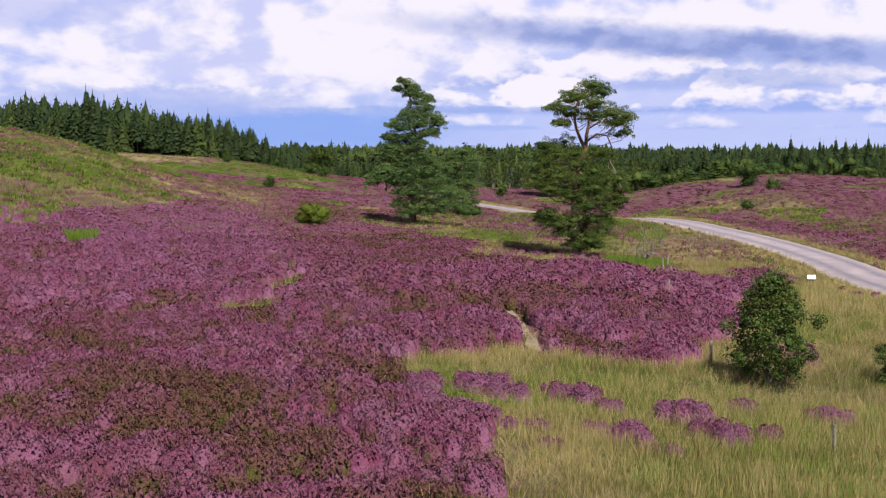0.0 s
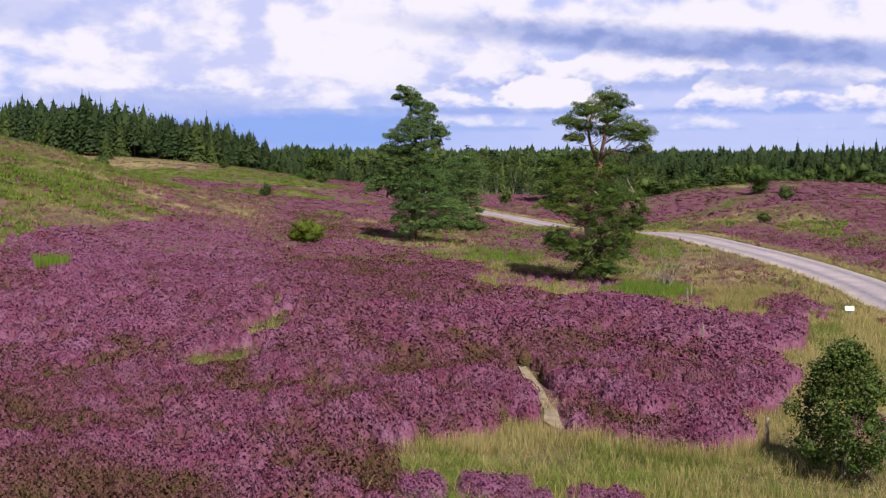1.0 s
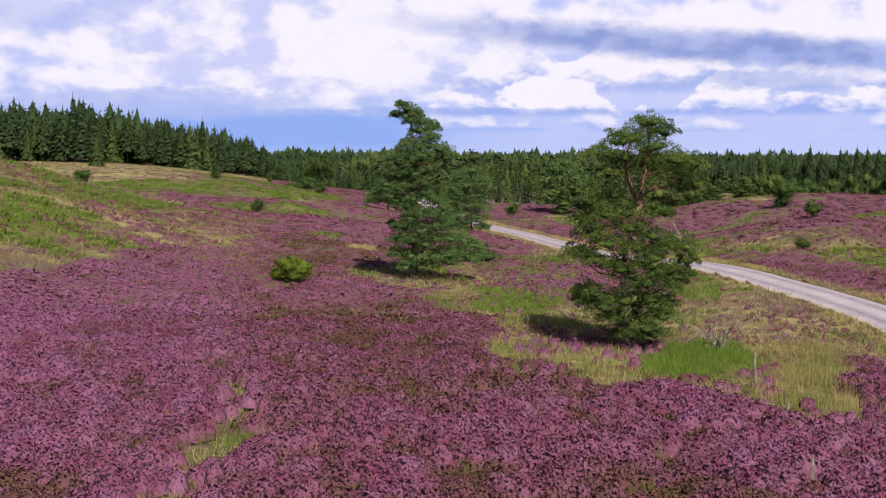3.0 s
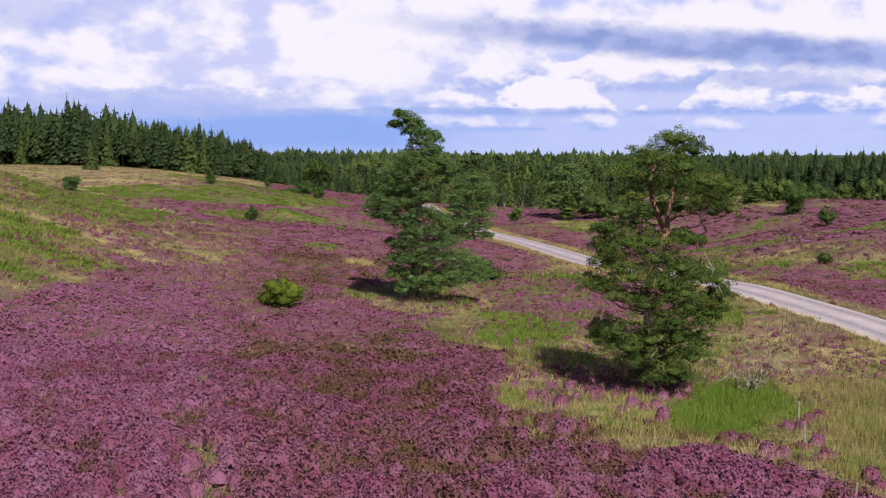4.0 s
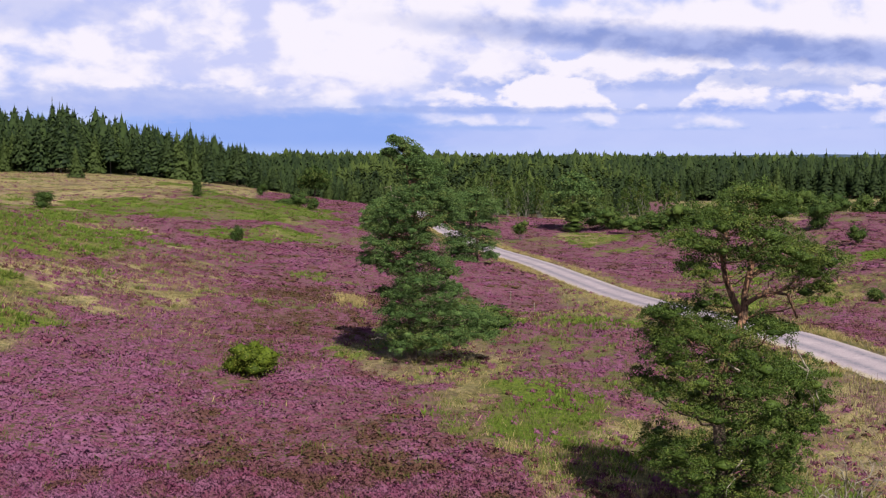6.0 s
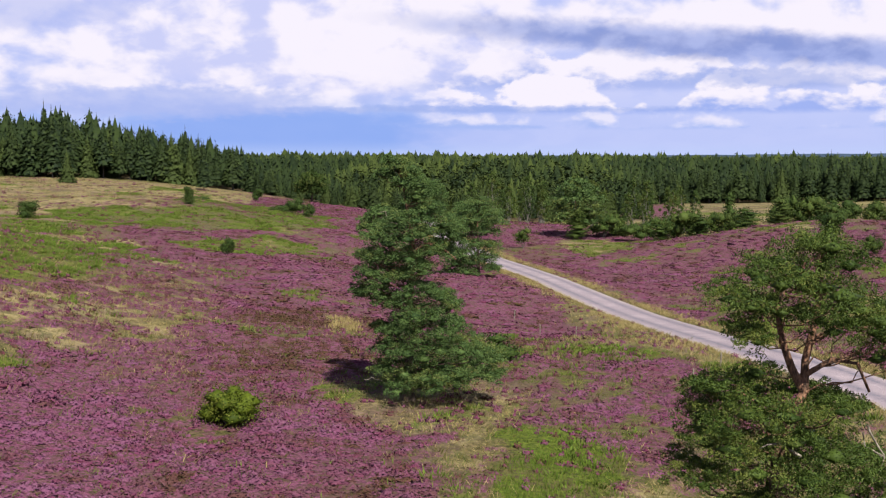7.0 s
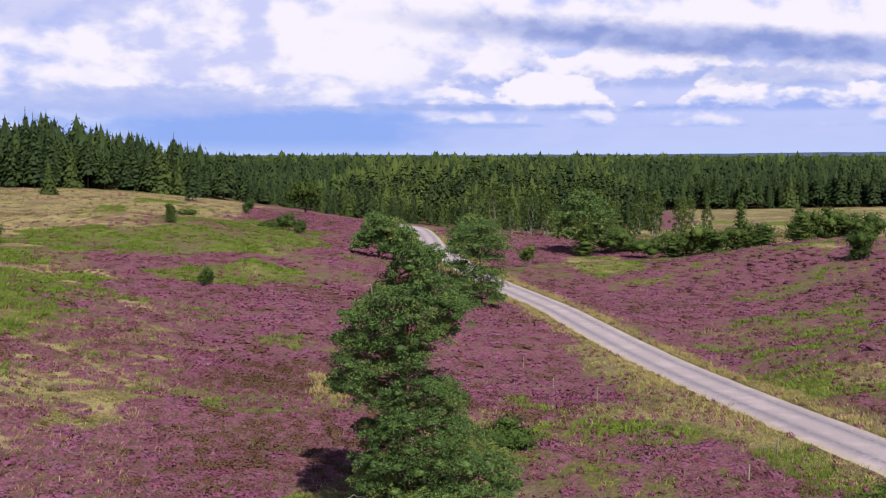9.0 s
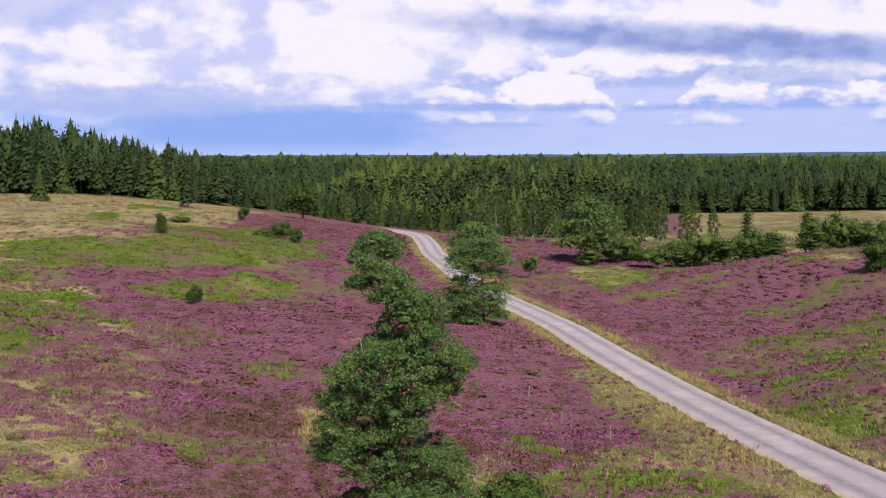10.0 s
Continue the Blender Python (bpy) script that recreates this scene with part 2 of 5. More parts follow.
patch([(-90, 295), (-80, 306), (-55, 374), (-44, 293), (-36, 235), (-42, 205), (-62, 200), (-120, 205), (-140, 300)], 0.22, 0.9, 0.2, 6)
patch([(-62, 205), (-42, 212), (-37, 285), (-23, 263), (-20, 216), (-31, 208), (-38, 193), (-52, 190)], 0.2, 0.35, 0.95, 5)
patch([(-34, 181), (-30, 194), (-22, 203), (-16.5, 198), (-20, 180), (-27, 178)], 0.1, 0.2, 1.1, 4)
patch([(-110, 206), (-62, 203), (-46, 198), (-34, 170), (-26, 150), (-22.5, 110), (-21.5, 95), (-22, 80), (-25, 68), (-60, 60), (-95, 120)], 0.15, 0.72, 0.6, 2.2)
patch([(-41, 164), (-34, 163), (-27, 159), (-19, 135), (-17, 122), (-22, 110), (-25, 112)], 0.45, 0.45, 0.4, 5)
patch([(-27, 127), (-25, 154), (-17, 136), (-14.5, 110), (-18, 99), (-22, 106)], 0.45, 0.72, 0.18, 4)
patch([(-9.6, 132), (-8, 133), (-6.5, 121), (-8, 121)], 0.0, 1.0, 0.1, 0.8)
patch([(-16, 128), (-12, 120), (-9, 92), (-12, 80), (-15, 92), (-18, 110)], 0.75, 0.3, 0.05, 3)
patch([(-8.6, 43), (-8.6, 48), (-7.1, 53.5), (-6, 49), (-6.2, 43)], 0.35, 0.55, 0.3, 1.2)
patch([(-9.4, 69), (-8.8, 72), (-4.7, 50), (-6, 49), (-8.6, 60)], 0.5, 0.3, 0.35, 1.2)
patch([(-21, 67.5), (-19.4, 68.4), (-19.2, 66.9), (-20.8, 66.3)], 0.0, 0.0, 1.4, 0.2)
patch([(0.4, 25), (-0.5, 26.9), (-1.1, 29.6), (-0.7, 31.6), (0.8, 32.4), (2.4, 33.6), (4.5, 32.8), (6.5, 33.4), (7.9, 36), (9.3, 39.3), (11, 44.7), (13, 51), (16, 60),
       (24, 80), (26, 60), (30, 20), (10, 0), (0.3, 0), (0.9, 20), (0.3, 23)], 0.04, 0.72, 0.36, 1.3)
patch([(-5.5, 104), (-3.8, 95), (-0.6, 84), (1.4, 71), (1.6, 62), (2.5, 57), (4.8, 58), (6.9, 58), (9.3, 56), (10.9, 55), (13, 53), (24, 79), (23, 94), (19, 105), (14, 150),
       (5, 125), (1, 119), (-2.6, 113)], 0.2, 0.8, 0.26, 2.0)
patch([(7.2, 65), (9.1, 70), (11, 76), (15, 80), (13.2, 70), (10, 64), (8.1, 62)], 0.0, 0.2, 1.1, 0.8)
patch([(11, 58), (15, 76), (18.7, 83), (20.6, 80), (16, 64), (13, 56)], 0.0, 0.7, 0.4, 0.8)
patch([(14, 62), (17, 70), (19.5, 76), (20.5, 73), (16.5, 62)], 0.9, 0.2, 0.1, 0.8)
patch([(12, 97), (14.5, 95), (16.5, 103), (14.5, 110), (12.5, 104)], 0.9, 0.1, 0.1, 1)
patch([(2, 138), (7, 152), (13, 128), (14.5, 114), (12.5, 97), (9.5, 90), (5, 88), (2.5, 97), (2, 112)], 0.5, 0.4, 0.3, 2)
patch([(3, 172), (8.8, 168), (12, 143), (11.8, 124), (5.1, 121), (2, 138), (0, 160)], 0.95, 0.08, 0.08, 2)
patch([(33, 172), (43, 176), (30, 138), (24, 136), (20.5, 139), (25, 153)], 0.12, 0.45, 0.55, 3)
patch([(22, 136), (26, 136), (27, 128), (24, 119), (21.5, 122)], 0.25, 0.75, 0.35, 1.5)
patch([(19, 257), (28.6, 260), (29.5, 234), (26, 224), (19, 224)], 0.0, 0.9, 0.3, 2)
patch([(30, 160), (38, 165), (31, 128), (25, 113), (21, 114)], 0.45, 0.5, 0.2, 3)
patch([(32.8, 128), (38, 130), (40, 124), (37, 117), (32, 120)], 0.1, 0.4, 0.6, 2)
patch([(60, 360), (80, 480), (170, 480), (150, 300), (60, 255), (36, 262), (20, 330)], 0.12, 0.85, 0.2, 6)
patch([(28, 214), (40, 222), (52, 222), (60, 214), (60, 219), (50, 228), (38, 229), (27, 221)], 0.45, 0.5, 0.2, 2.5)
patch([(44, 176), (58, 186), (62, 178), (48, 168)], 0.1, 0.3, 0.8, 2)
patch([(-160, 200), (-62, 200), (-46, 240), (-41, 300), (-44, 345), (-150, 335)], 0.13, 1.0, 0.18, 5)
patch([(-60.5, 221), (-43.7, 215), (-29.4, 234), (-20.3, 257), (-17.8, 236), (-22.5, 219), (-27.5, 205), (-38.5, 196), (-51.8, 197)], 0.12, 0.4, 1.05, 3)
patch([(-29.6, 193), (-25.3, 205), (-17.4, 204), (-16.1, 192), (-20.5, 179), (-26.1, 182)], 0.08, 0.3, 1.1, 2.5)
patch([(-26.1, 84.7), (-25.6, 96), (-24, 104), (-26, 125), (-34, 150), (-60, 160), (-60, 90)], 0.06, 0.7, 0.85, 2.5)
patch([(-22.2, 121), (-20.3, 146), (-15.7, 116), (-14.9, 101), (-19.3, 102), (-27, 108), (-28, 140)], 0.5, 0.85, 0.12, 2.5)
patch([(-6.7, 101), (-3.9, 109.5), (3.2, 105.5), (5, 102), (2.3, 87), (-3.1, 91.5)], 0.2, 0.72, 0.28, 1.5)
patch([(29.3, 178), (46.3, 189), (25.2, 130), (23.8, 142), (22.5, 165)], 0.32, 0.3, 0.62, 3)
patch([(2.6, 111.9), (12.5, 115.9), (14.4, 105.4), (11.0, 96.9), (2.9, 94.9)], 0.66, 0.25, 0.20, 1.8)
patch([(6.4, 118.9), (11.9, 128.9), (13.2, 115.9), (11.7, 111.4), (6.4, 113.4)], 0.12, 0.7, 0.8, 1.5)
patch([(6.8, 123), (15, 132), (15.9, 125), (19.4, 116), (19.3, 113.7), (4.5, 111.7)], 0.35, 0.4, 0.75, 2)
patch([(1.4, 93.5), (4.5, 95.5), (6.7, 89.5), (4.2, 80.5), (2, 82)], 0.0, 0.15, 1.15, 0.9)
patch([(1.83, 41.8), (2.67, 41.8), (2.89, 38.5), (3.07, 36), (3.09, 33.5), (2.21, 33.5), (2.15, 36), (1.99, 38.5)], 0.0, 0.12, 0.0, 0.03)


def cover(x, y):
    """Shares of heather, straw and green at places of the plan."""
    x, y = np.asarray(x, float), np.asarray(y, float)
    heather, straw, green = np.full(x.shape, 1.0), np.full(x.shape, 0.05), np.full(x.shape, 0.06)
    n1, n2 = rough_noise(x, y, 7.0, 21) - 0.5, rough_noise(x, y, 7.0, 22) - 0.5
    n3, n4 = rough_noise(x, y, 1.6, 23) - 0.5, rough_noise(x, y, 1.6, 24) - 0.5
    for outline, h, s, g, ragged in PATCHES:
        m = within(outline, x + ragged * (2.2 * n1 + 1.2 * n3), y + ragged * (3.4 * n2 + 1.6 * n4))
        heather, straw, green = np.where(m, h, heather), np.where(m, s, straw), np.where(m, g, green)
    # open spots on the far heath, clumping everywhere
    spots = smooth(np.where(x > 14, 0.55, 0.60), 0.70, rough_noise(x, y, 12.0, 31)) * smooth(80, 130, y)
    heather, straw, green = heather * (1 - 0.75 * spots), straw + 0.5 * spots, green + 0.3 * spots * (value_noise(x, y, 9, 5) > 0.5)
    lump = 0.65 * rough_noise(x, y, 1.2, 41, 2) + 0.35 * rough_noise(x, y, 6.0, 42)
    heather = np.where(heather < 0.7, heather * smooth(0.38, 0.56, lump) * 1.7, heather)
    green = green * (0.35 + 1.3 * smooth(0.40, 0.62, rough_noise(x, y, 4.0, 43)))
    straw = straw * (0.45 + 1.1 * rough_noise(x, y, 3.0, 44))
    d, side, _ = lane_near(x, y)
    verge = np.where(side > 0, smooth(4.6, 3.4, d + n3), smooth(np.where((y > 105) & (y < 158), 7.2, 4.2), np.where((y > 105) & (y < 158), 5.0, 3.0), d + 2 * n3))
    heather, straw, green = heather * (1 - verge), straw * (1 - verge) + 0.85 * verge, green * (1 - verge) + 0.15 * verge
    off = smooth(2.2, 2.6, d)
    wood = smooth(-6, 6, y - wood_edge(x))
    return heather * off * (1 - wood), straw * off * (1 - 0.6 * wood), green * off * (1 - 0.7 * wood)


# tone of the heather by patches of the plan: below zero lilac, above zero darker and rusty
HEATHER_TONES = [([(-30, 90), (-22.2, 102), (-19.4, 135), (-14.3, 101.6), (-12.1, 85), (-10.4, 72), (-9.2, 62), (-20, 64), (-32, 68)], -0.28),
        ([(-11.2, 85), (-7.6, 92.6), (-0.2, 80), (1.7, 67.6), (2.3, 60), (-4.8, 58.5), (-7.4, 58.5), (-8.5, 68)], 0.16),
        ([(-16.1, 124), (-14, 137), (-8.5, 135), (-5.4, 112), (-6.6, 100), (-10.9, 107), (-14.1, 109.7)], 0.62),
        ([(-26, 12), (-20, 40), (-9, 44), (-2.5, 41), (0.4, 32), (-0.8, 20), (-1, 12)], 0.20),
        ([(-4.9, 57), (8.2, 66), (9.3, 42.7), (7, 36), (2, 36), (-2.8, 41)], 0.14),
        ([(11.5, 98), (14.5, 96), (16.5, 103), (14, 110)], 0.35),
        ([(2.6, 111.9), (12.5, 115.9), (14.4, 105.4), (11.0, 96.9), (2.9, 94.9)], -0.30)]


def heather_tone(x, y):
    tone_shift = np.zeros(np.shape(x))
    wx, wy = x + 5 * (rough_noise(x, y, 5.0, 66) - 0.5), y + 7 * (rough_noise(x, y, 5.0, 67) - 0.5)
    for dx, dy in ((0, 0), (1.4, 2.5), (-1.4, 3.5), (0.9, -3.5), (-1.1, -2.2), (2.2, 0.5), (-2.3, -0.3)):
        here = np.zeros(np.shape(x))
        for outline, shift in HEATHER_TONES:
            here = np.where(within(outline, wx + dx, wy + dy), shift, here)
        tone_shift += here / 7
    return tone_shift


def wood_edge(x):
    return np.interp(x, [-300, -140, -95, -58, -40, -22, -12, 0, 40, 52, 60, 80, 140, 300], [300, 316, 325, 344, 400, 380, 356, 342, 345, 360, 440, 470, 476, 470])

# ---- materials ----


def material(name, build, rough=0.8, bump=0.0, bump_scale=20.0, translucent=0.0, metal=0.0, gloss=0.12, value=0.83, depth=0.05):
    """A procedural material: build(tree) gives the colour socket."""
    mat = bpy.data.materials.new(name)
    mat.use_nodes = True
    t = mat.node_tree
    bsdf = t.nodes["Principled BSDF"]
    colour = blend(t, 1.0, build(t), (value, value, value), "MULTIPLY")
    t.links.new(colour, bsdf.inputs["Base Color"])
    bsdf.inputs["Roughness"].default_value = rough
    bsdf.inputs["Metallic"].default_value = metal
    bsdf.inputs["Specular IOR Level"].default_value = gloss
    if bump:
        n = node(t, "ShaderNodeTexNoise", {"Vector": node(t, "ShaderNodeTexCoord").outputs["Object"], "Scale": bump_scale, "Detail": 6.0})
        b = node(t, "ShaderNodeBump", {"Strength": bump, "Distance": depth, "Height": n.outputs[0]})
        t.links.new(b.outputs[0], bsdf.inputs["Normal"])
    if translucent:
        tr = node(t, "ShaderNodeBsdfTranslucent", {0: colour})
        mix = node(t, "ShaderNodeMixShader", {0: translucent, 1: bsdf.outputs[0], 2: tr.outputs[0]})
        t.links.new(mix.outputs[0], t.nodes["Material Output"].inputs[0])
    return mat


def spot(t, scale, detail=4.0, rough=0.6, shift=0.0):
    v = node(t, "ShaderNodeTexCoord").outputs["Object"]
    if shift:
        v = node(t, "ShaderNodeVectorMath", {0: v, 1: (shift, shift * 0.7, shift * 0.3)}).outputs[0]
    return node(t, "ShaderNodeTexNoise", {"Vector": v, "Scale": scale, "Detail": detail, "Roughness": rough}).outputs[0]


def field(t, name):
    n = t.nodes.new("ShaderNodeAttribute")
    n.attribute_name = name
    return n


def island(t):
    return node(t, "ShaderNodeNewGeometry").outputs["Random Per Island"]


def ground_colour(t):
    c = node(t, "ShaderNodeSeparateColor", {0: field(t, "cover").outputs["Color"]})
    h, s, g = c.outputs
    big, mid, fine, grit = spot(t, 0.16, 5, 0.6, 37), spot(t, 0.9, 6, 0.65), spot(t, 3.2, 5, 0.7, 11), spot(t, 11.0, 4, 0.7, 23)
    ragged = calc(t, "MULTIPLY", calc(t, "SUBTRACT", calc(t, "ADD", mid, fine), 1.0), 0.9)
    soil = blend(t, remap(t, fine, 0.3, 0.7), (0.070, 0.050, 0.026), (0.135, 0.100, 0.052))
    mauve = blend(t, remap(t, grit, 0.35, 0.65), (0.110, 0.033, 0.064), (0.225, 0.082, 0.140))
    heath = blend(t, remap(t, fine, 0.38, 0.56), (0.070, 0.048, 0.028), mauve)
    heath = blend(t, remap(t, mid, 0.50, 0.64, 0, 0.4), heath, (0.095, 0.050, 0.034))
    heath = blend(t, remap(t, big, 0.52, 0.66, 0, 0.45), heath, (0.085, 0.066, 0.030))
    pale = blend(t, remap(t, fine, 0.34, 0.66), (0.070, 0.062, 0.019), (0.200, 0.160, 0.066))
    olive = blend(t, remap(t, fine, 0.36, 0.64), (0.044, 0.044, 0.013), (0.135, 0.118, 0.038))
    straw = blend(t, remap(t, calc(t, "ADD", s, calc(t, "MULTIPLY", ragged, 0.5)), 0.45, 0.80), olive, pale)
    straw = blend(t, remap(t, calc(t, "ADD", s, calc(t, "MULTIPLY", ragged, 0.6)), 0.74, 1.02, 0, 0.85), straw, (0.310, 0.252, 0.122))
    straw = blend(t, remap(t, mid, 0.48, 0.62, 0, 0.8), straw, (0.066, 0.074, 0.018))
    straw = blend(t, remap(t, big, 0.50, 0.62, 0, 0.3), straw, (0.130, 0.088, 0.060))
    straw = blend(t, remap(t, calc(t, "ADD", calc(t, "MULTIPLY", big, 0.6), calc(t, "MULTIPLY", grit, 0.4)), 0.47, 0.58, 0, 0.25), straw, (0.170, 0.085, 0.130))
    green = blend(t, remap(t, fine, 0.36, 0.64), (0.048, 0.068, 0.009), (0.122, 0.150, 0.021))
    colour = blend(t, remap(t, s, 0.08, 0.50), soil, straw)
    colour = blend(t, remap(t, calc(t, "ADD", g, ragged), 0.25, 0.60), colour, green)
    return blend(t, remap(t, calc(t, "ADD", h, ragged), 0.15, 0.50), colour, heath)


def heather_colour(t):
    tip, tint, isl = field(t, "tip").outputs["Fac"], field(t, "tint").outputs["Fac"], island(t)
    clump, drift, fine, twig = spot(t, 1.15, 4, 0.6), spot(t, 0.11, 4, 0.55, 19), spot(t, 30.0, 4, 0.7, 5), spot(t, 7.0, 4, 0.65, 51)
    flower = blend(t, remap(t, clump, 0.42, 0.60), (0.185, 0.044, 0.098), (0.240, 0.092, 0.165))
    flower = blend(t, remap(t, drift, 0.48, 0.66, 0, 0.6), flower, (0.165, 0.056, 0.080))
    flower = blend(t, remap(t, isl, 0.0, 1.0, 0.0, 0.38), flower, (0.290, 0.125, 0.195))
    flower = blend(t, remap(t, fine, 0.52, 0.36, 0, 0.6), flower, (0.105, 0.038, 0.054))
    flower = blend(t, remap(t, tint, 0.25, 0.0, 0, 0.35), flower, (0.275, 0.115, 0.222))
    rust = blend(t, remap(t, fine, 0.36, 0.62), (0.060, 0.033, 0.020), (0.158, 0.074, 0.056))
    flower = blend(t, remap(t, calc(t, "ADD", tint, calc(t, "MULTIPLY", calc(t, "SUBTRACT", twig, 0.5), 0.8)), 0.34, 0.80, 0, 0.92), flower, rust)
    leaf = blend(t, remap(t, fine, 0.35, 0.65), (0.034, 0.032, 0.010), (0.115, 0.100, 0.030))
    bloom = calc(t, "ADD", calc(t, "MULTIPLY", tip, 0.60), calc(t, "ADD", calc(t, "MULTIPLY", twig, 1.1), calc(t, "MULTIPLY", clump, 0.8)))
    bloom = calc(t, "SUBTRACT", bloom, calc(t, "MULTIPLY", tint, 0.42))
    return blend(t, remap(t, bloom, 0.76, 1.14, 0.0, 1.0), leaf, flower)


def grass_colour(t):
    tip, tint, isl = field(t, "tip").outputs["Fac"], field(t, "tint").outputs["Fac"], island(t)
    straw = blend(t, isl, (0.24, 0.185, 0.066), (0.47, 0.375, 0.170))
    olive = blend(t, isl, (0.095, 0.094, 0.021), (0.180, 0.155, 0.046))
    green = blend(t, isl, (0.066, 0.132, 0.010), (0.142, 0.215, 0.022))
    c = blend(t, remap(t, tint, 0.25, 0.5), straw, olive)
    c = blend(t, remap(t, tint, 0.6, 0.85), c, green)
    # every blade goes over to dark olive towards its foot
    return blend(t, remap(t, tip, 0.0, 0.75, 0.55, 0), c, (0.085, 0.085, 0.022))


def leaf_colour(dark, light, warm, warm_share=0.15):
    def build(t):
        isl, tint = island(t), field(t, "tint").outputs["Fac"]
        c = blend(t, isl, dark, light)
        c = blend(t, remap(t, spot(t, 0.6, 4), 0.45, 0.7, 0, 0.5), c, dark)
        return blend(t, remap(t, tint, 1 - 2 * warm_share, 1.0, 0, 0.8), c, warm)
    return build


def bark_colour(low, high):
    def build(t):
        v = node(t, "ShaderNodeTexCoord").outputs["Object"]
        m = node(t, "ShaderNodeVectorMath", {0: v, 1: (14, 14, 3)})
        m.operation = "MULTIPLY"
        n = node(t, "ShaderNodeTexNoise", {"Vector": m.outputs[0], "Scale": 1.0, "Detail": 6.0, "Roughness": 0.7}).outputs[0]
        z = node(t, "ShaderNodeSeparateXYZ", {0: v}).outputs[2]
        c = blend(t, remap(t, z, 2.5, 6.5), low, high)
        return blend(t, remap(t, n, 0.35, 0.62), (0.045, 0.034, 0.027), c)
    return build


def asphalt_colour(t):
    n1, n2, n3 = spot(t, 40, 3, 0.8), spot(t, 0.5, 5, 0.6, 3), spot(t, 3.0, 5, 0.7, 9)
    c = blend(t, remap(t, n1, 0.3, 0.7), (0.200, 0.165, 0.185), (0.330, 0.275, 0.300))
    c = blend(t, remap(t, n2, 0.45, 0.65, 0, 0.45), c, (0.385, 0.318, 0.335))
    wear = field(t, "wear").outputs["Fac"]
    c = blend(t, calc(t, "MULTIPLY", wear, remap(t, n3, 0.30, 0.65, 0.35, 1.0)), c, (0.115, 0.108, 0.140))
    return blend(t, remap(t, calc(t, "ADD", field(t, "rim").outputs["Fac"], calc(t, "MULTIPLY", calc(t, "SUBTRACT", n3, 0.5), 0.5)), 0.75, 0.98), c, (0.30, 0.255, 0.19))


def grain_colour(dark, light, scale=8.0):
    return lambda t: blend(t, remap(t, spot(t, scale, 6, 0.7), 0.32, 0.68), dark, light)


M_GROUND = material("heath_ground", ground_colour, 0.95, 1.0, 4.0, depth=0.22, value=0.74)
M_HEATHER = material("flowering_heather", heather_colour, 0.95, 1.0, 12.0, translucent=0.05, gloss=0.05, value=0.63, depth=0.10)
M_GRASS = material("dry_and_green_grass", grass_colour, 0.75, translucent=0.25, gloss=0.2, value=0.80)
M_ASPHALT = material("worn_asphalt", asphalt_colour, 0.85, 0.5, 60.0, value=0.86)
M_PINE = material("pine_needles", leaf_colour((0.026, 0.050, 0.009), (0.084, 0.124, 0.022), (0.120, 0.138, 0.028)), 0.6, translucent=0.15)
M_PINE_DARK = material("bluish_pine_needles", leaf_colour((0.031, 0.064, 0.019), (0.098, 0.154, 0.042), (0.130, 0.156, 0.040)), 0.6, translucent=0.15)
M_SPRUCE = material("spruce_needles", leaf_colour((0.008, 0.017, 0.006), (0.028, 0.045, 0.011), (0.060, 0.082, 0.017), 0.42), 0.75, translucent=0.06)
M_JUNIPER = material("juniper_needles", leaf_colour((0.017, 0.038, 0.008), (0.058, 0.090, 0.018), (0.090, 0.108, 0.024)), 0.7, translucent=0.15)
M_LIME = material("bright_broom_leaves", leaf_colour((0.040, 0.062, 0.006), (0.108, 0.142, 0.013), (0.13, 0.138, 0.020)), 0.65, translucent=0.25)
M_OAK = material("oak_leaves", leaf_colour((0.022, 0.044, 0.009), (0.078, 0.112, 0.022), (0.115, 0.115, 0.034), 0.10), 0.5, translucent=0.25)
M_BIRCH = material("birch_leaves", leaf_colour((0.034, 0.062, 0.012), (0.085, 0.120, 0.026), (0.12, 0.12, 0.03)), 0.65, translucent=0.25)
M_BARK = material("pine_bark", bark_colour((0.12, 0.088, 0.068), (0.27, 0.145, 0.088)), 0.9, 0.8, 16.0)
M_GREYBARK = material("grey_bark", bark_colour((0.16, 0.145, 0.125), (0.20, 0.18, 0.155)), 0.9, 0.6, 20.0)
M_WHITEBARK = material("birch_bark", grain_colour((0.07, 0.063, 0.053), (0.25, 0.235, 0.20), 4.0), 0.8)
M_DEADWOOD = material("bleached_dead_wood", grain_colour((0.12, 0.10, 0.08), (0.31, 0.27, 0.22), 9.0), 0.85)
M_POST = material("weathered_fence_wood", grain_colour((0.12, 0.10, 0.08), (0.30, 0.26, 0.21), 12.0), 0.9, 0.4, 30.0)
M_SIGN = material("white_sign_enamel", grain_colour((0.74, 0.74, 0.75), (0.82, 0.82, 0.82), 3.0), 0.35, gloss=0.5)
M_STEEL = material("galvanised_steel", grain_colour((0.30, 0.31, 0.32), (0.45, 0.46, 0.47), 20.0), 0.45, metal=0.8)
M_SAND = material("pale_path_sand", grain_colour((0.15, 0.115, 0.08), (0.28, 0.22, 0.155), 6.0), 0.95, 0.5, 25.0)
M_FIREWEED = material("faded_fireweed", grain_colour((0.08, 0.090, 0.030), (0.28, 0.15, 0.17), 5.0), 0.8, translucent=0.2)
# the blue-grey haze of distance is painted into the hills' base colour
M_FAR = material("haze_blue_wooded_hills", grain_colour((0.035, 0.055, 0.085), (0.055, 0.080, 0.120), 0.004), 0.95, gloss=0.0)

# ---- builders ----


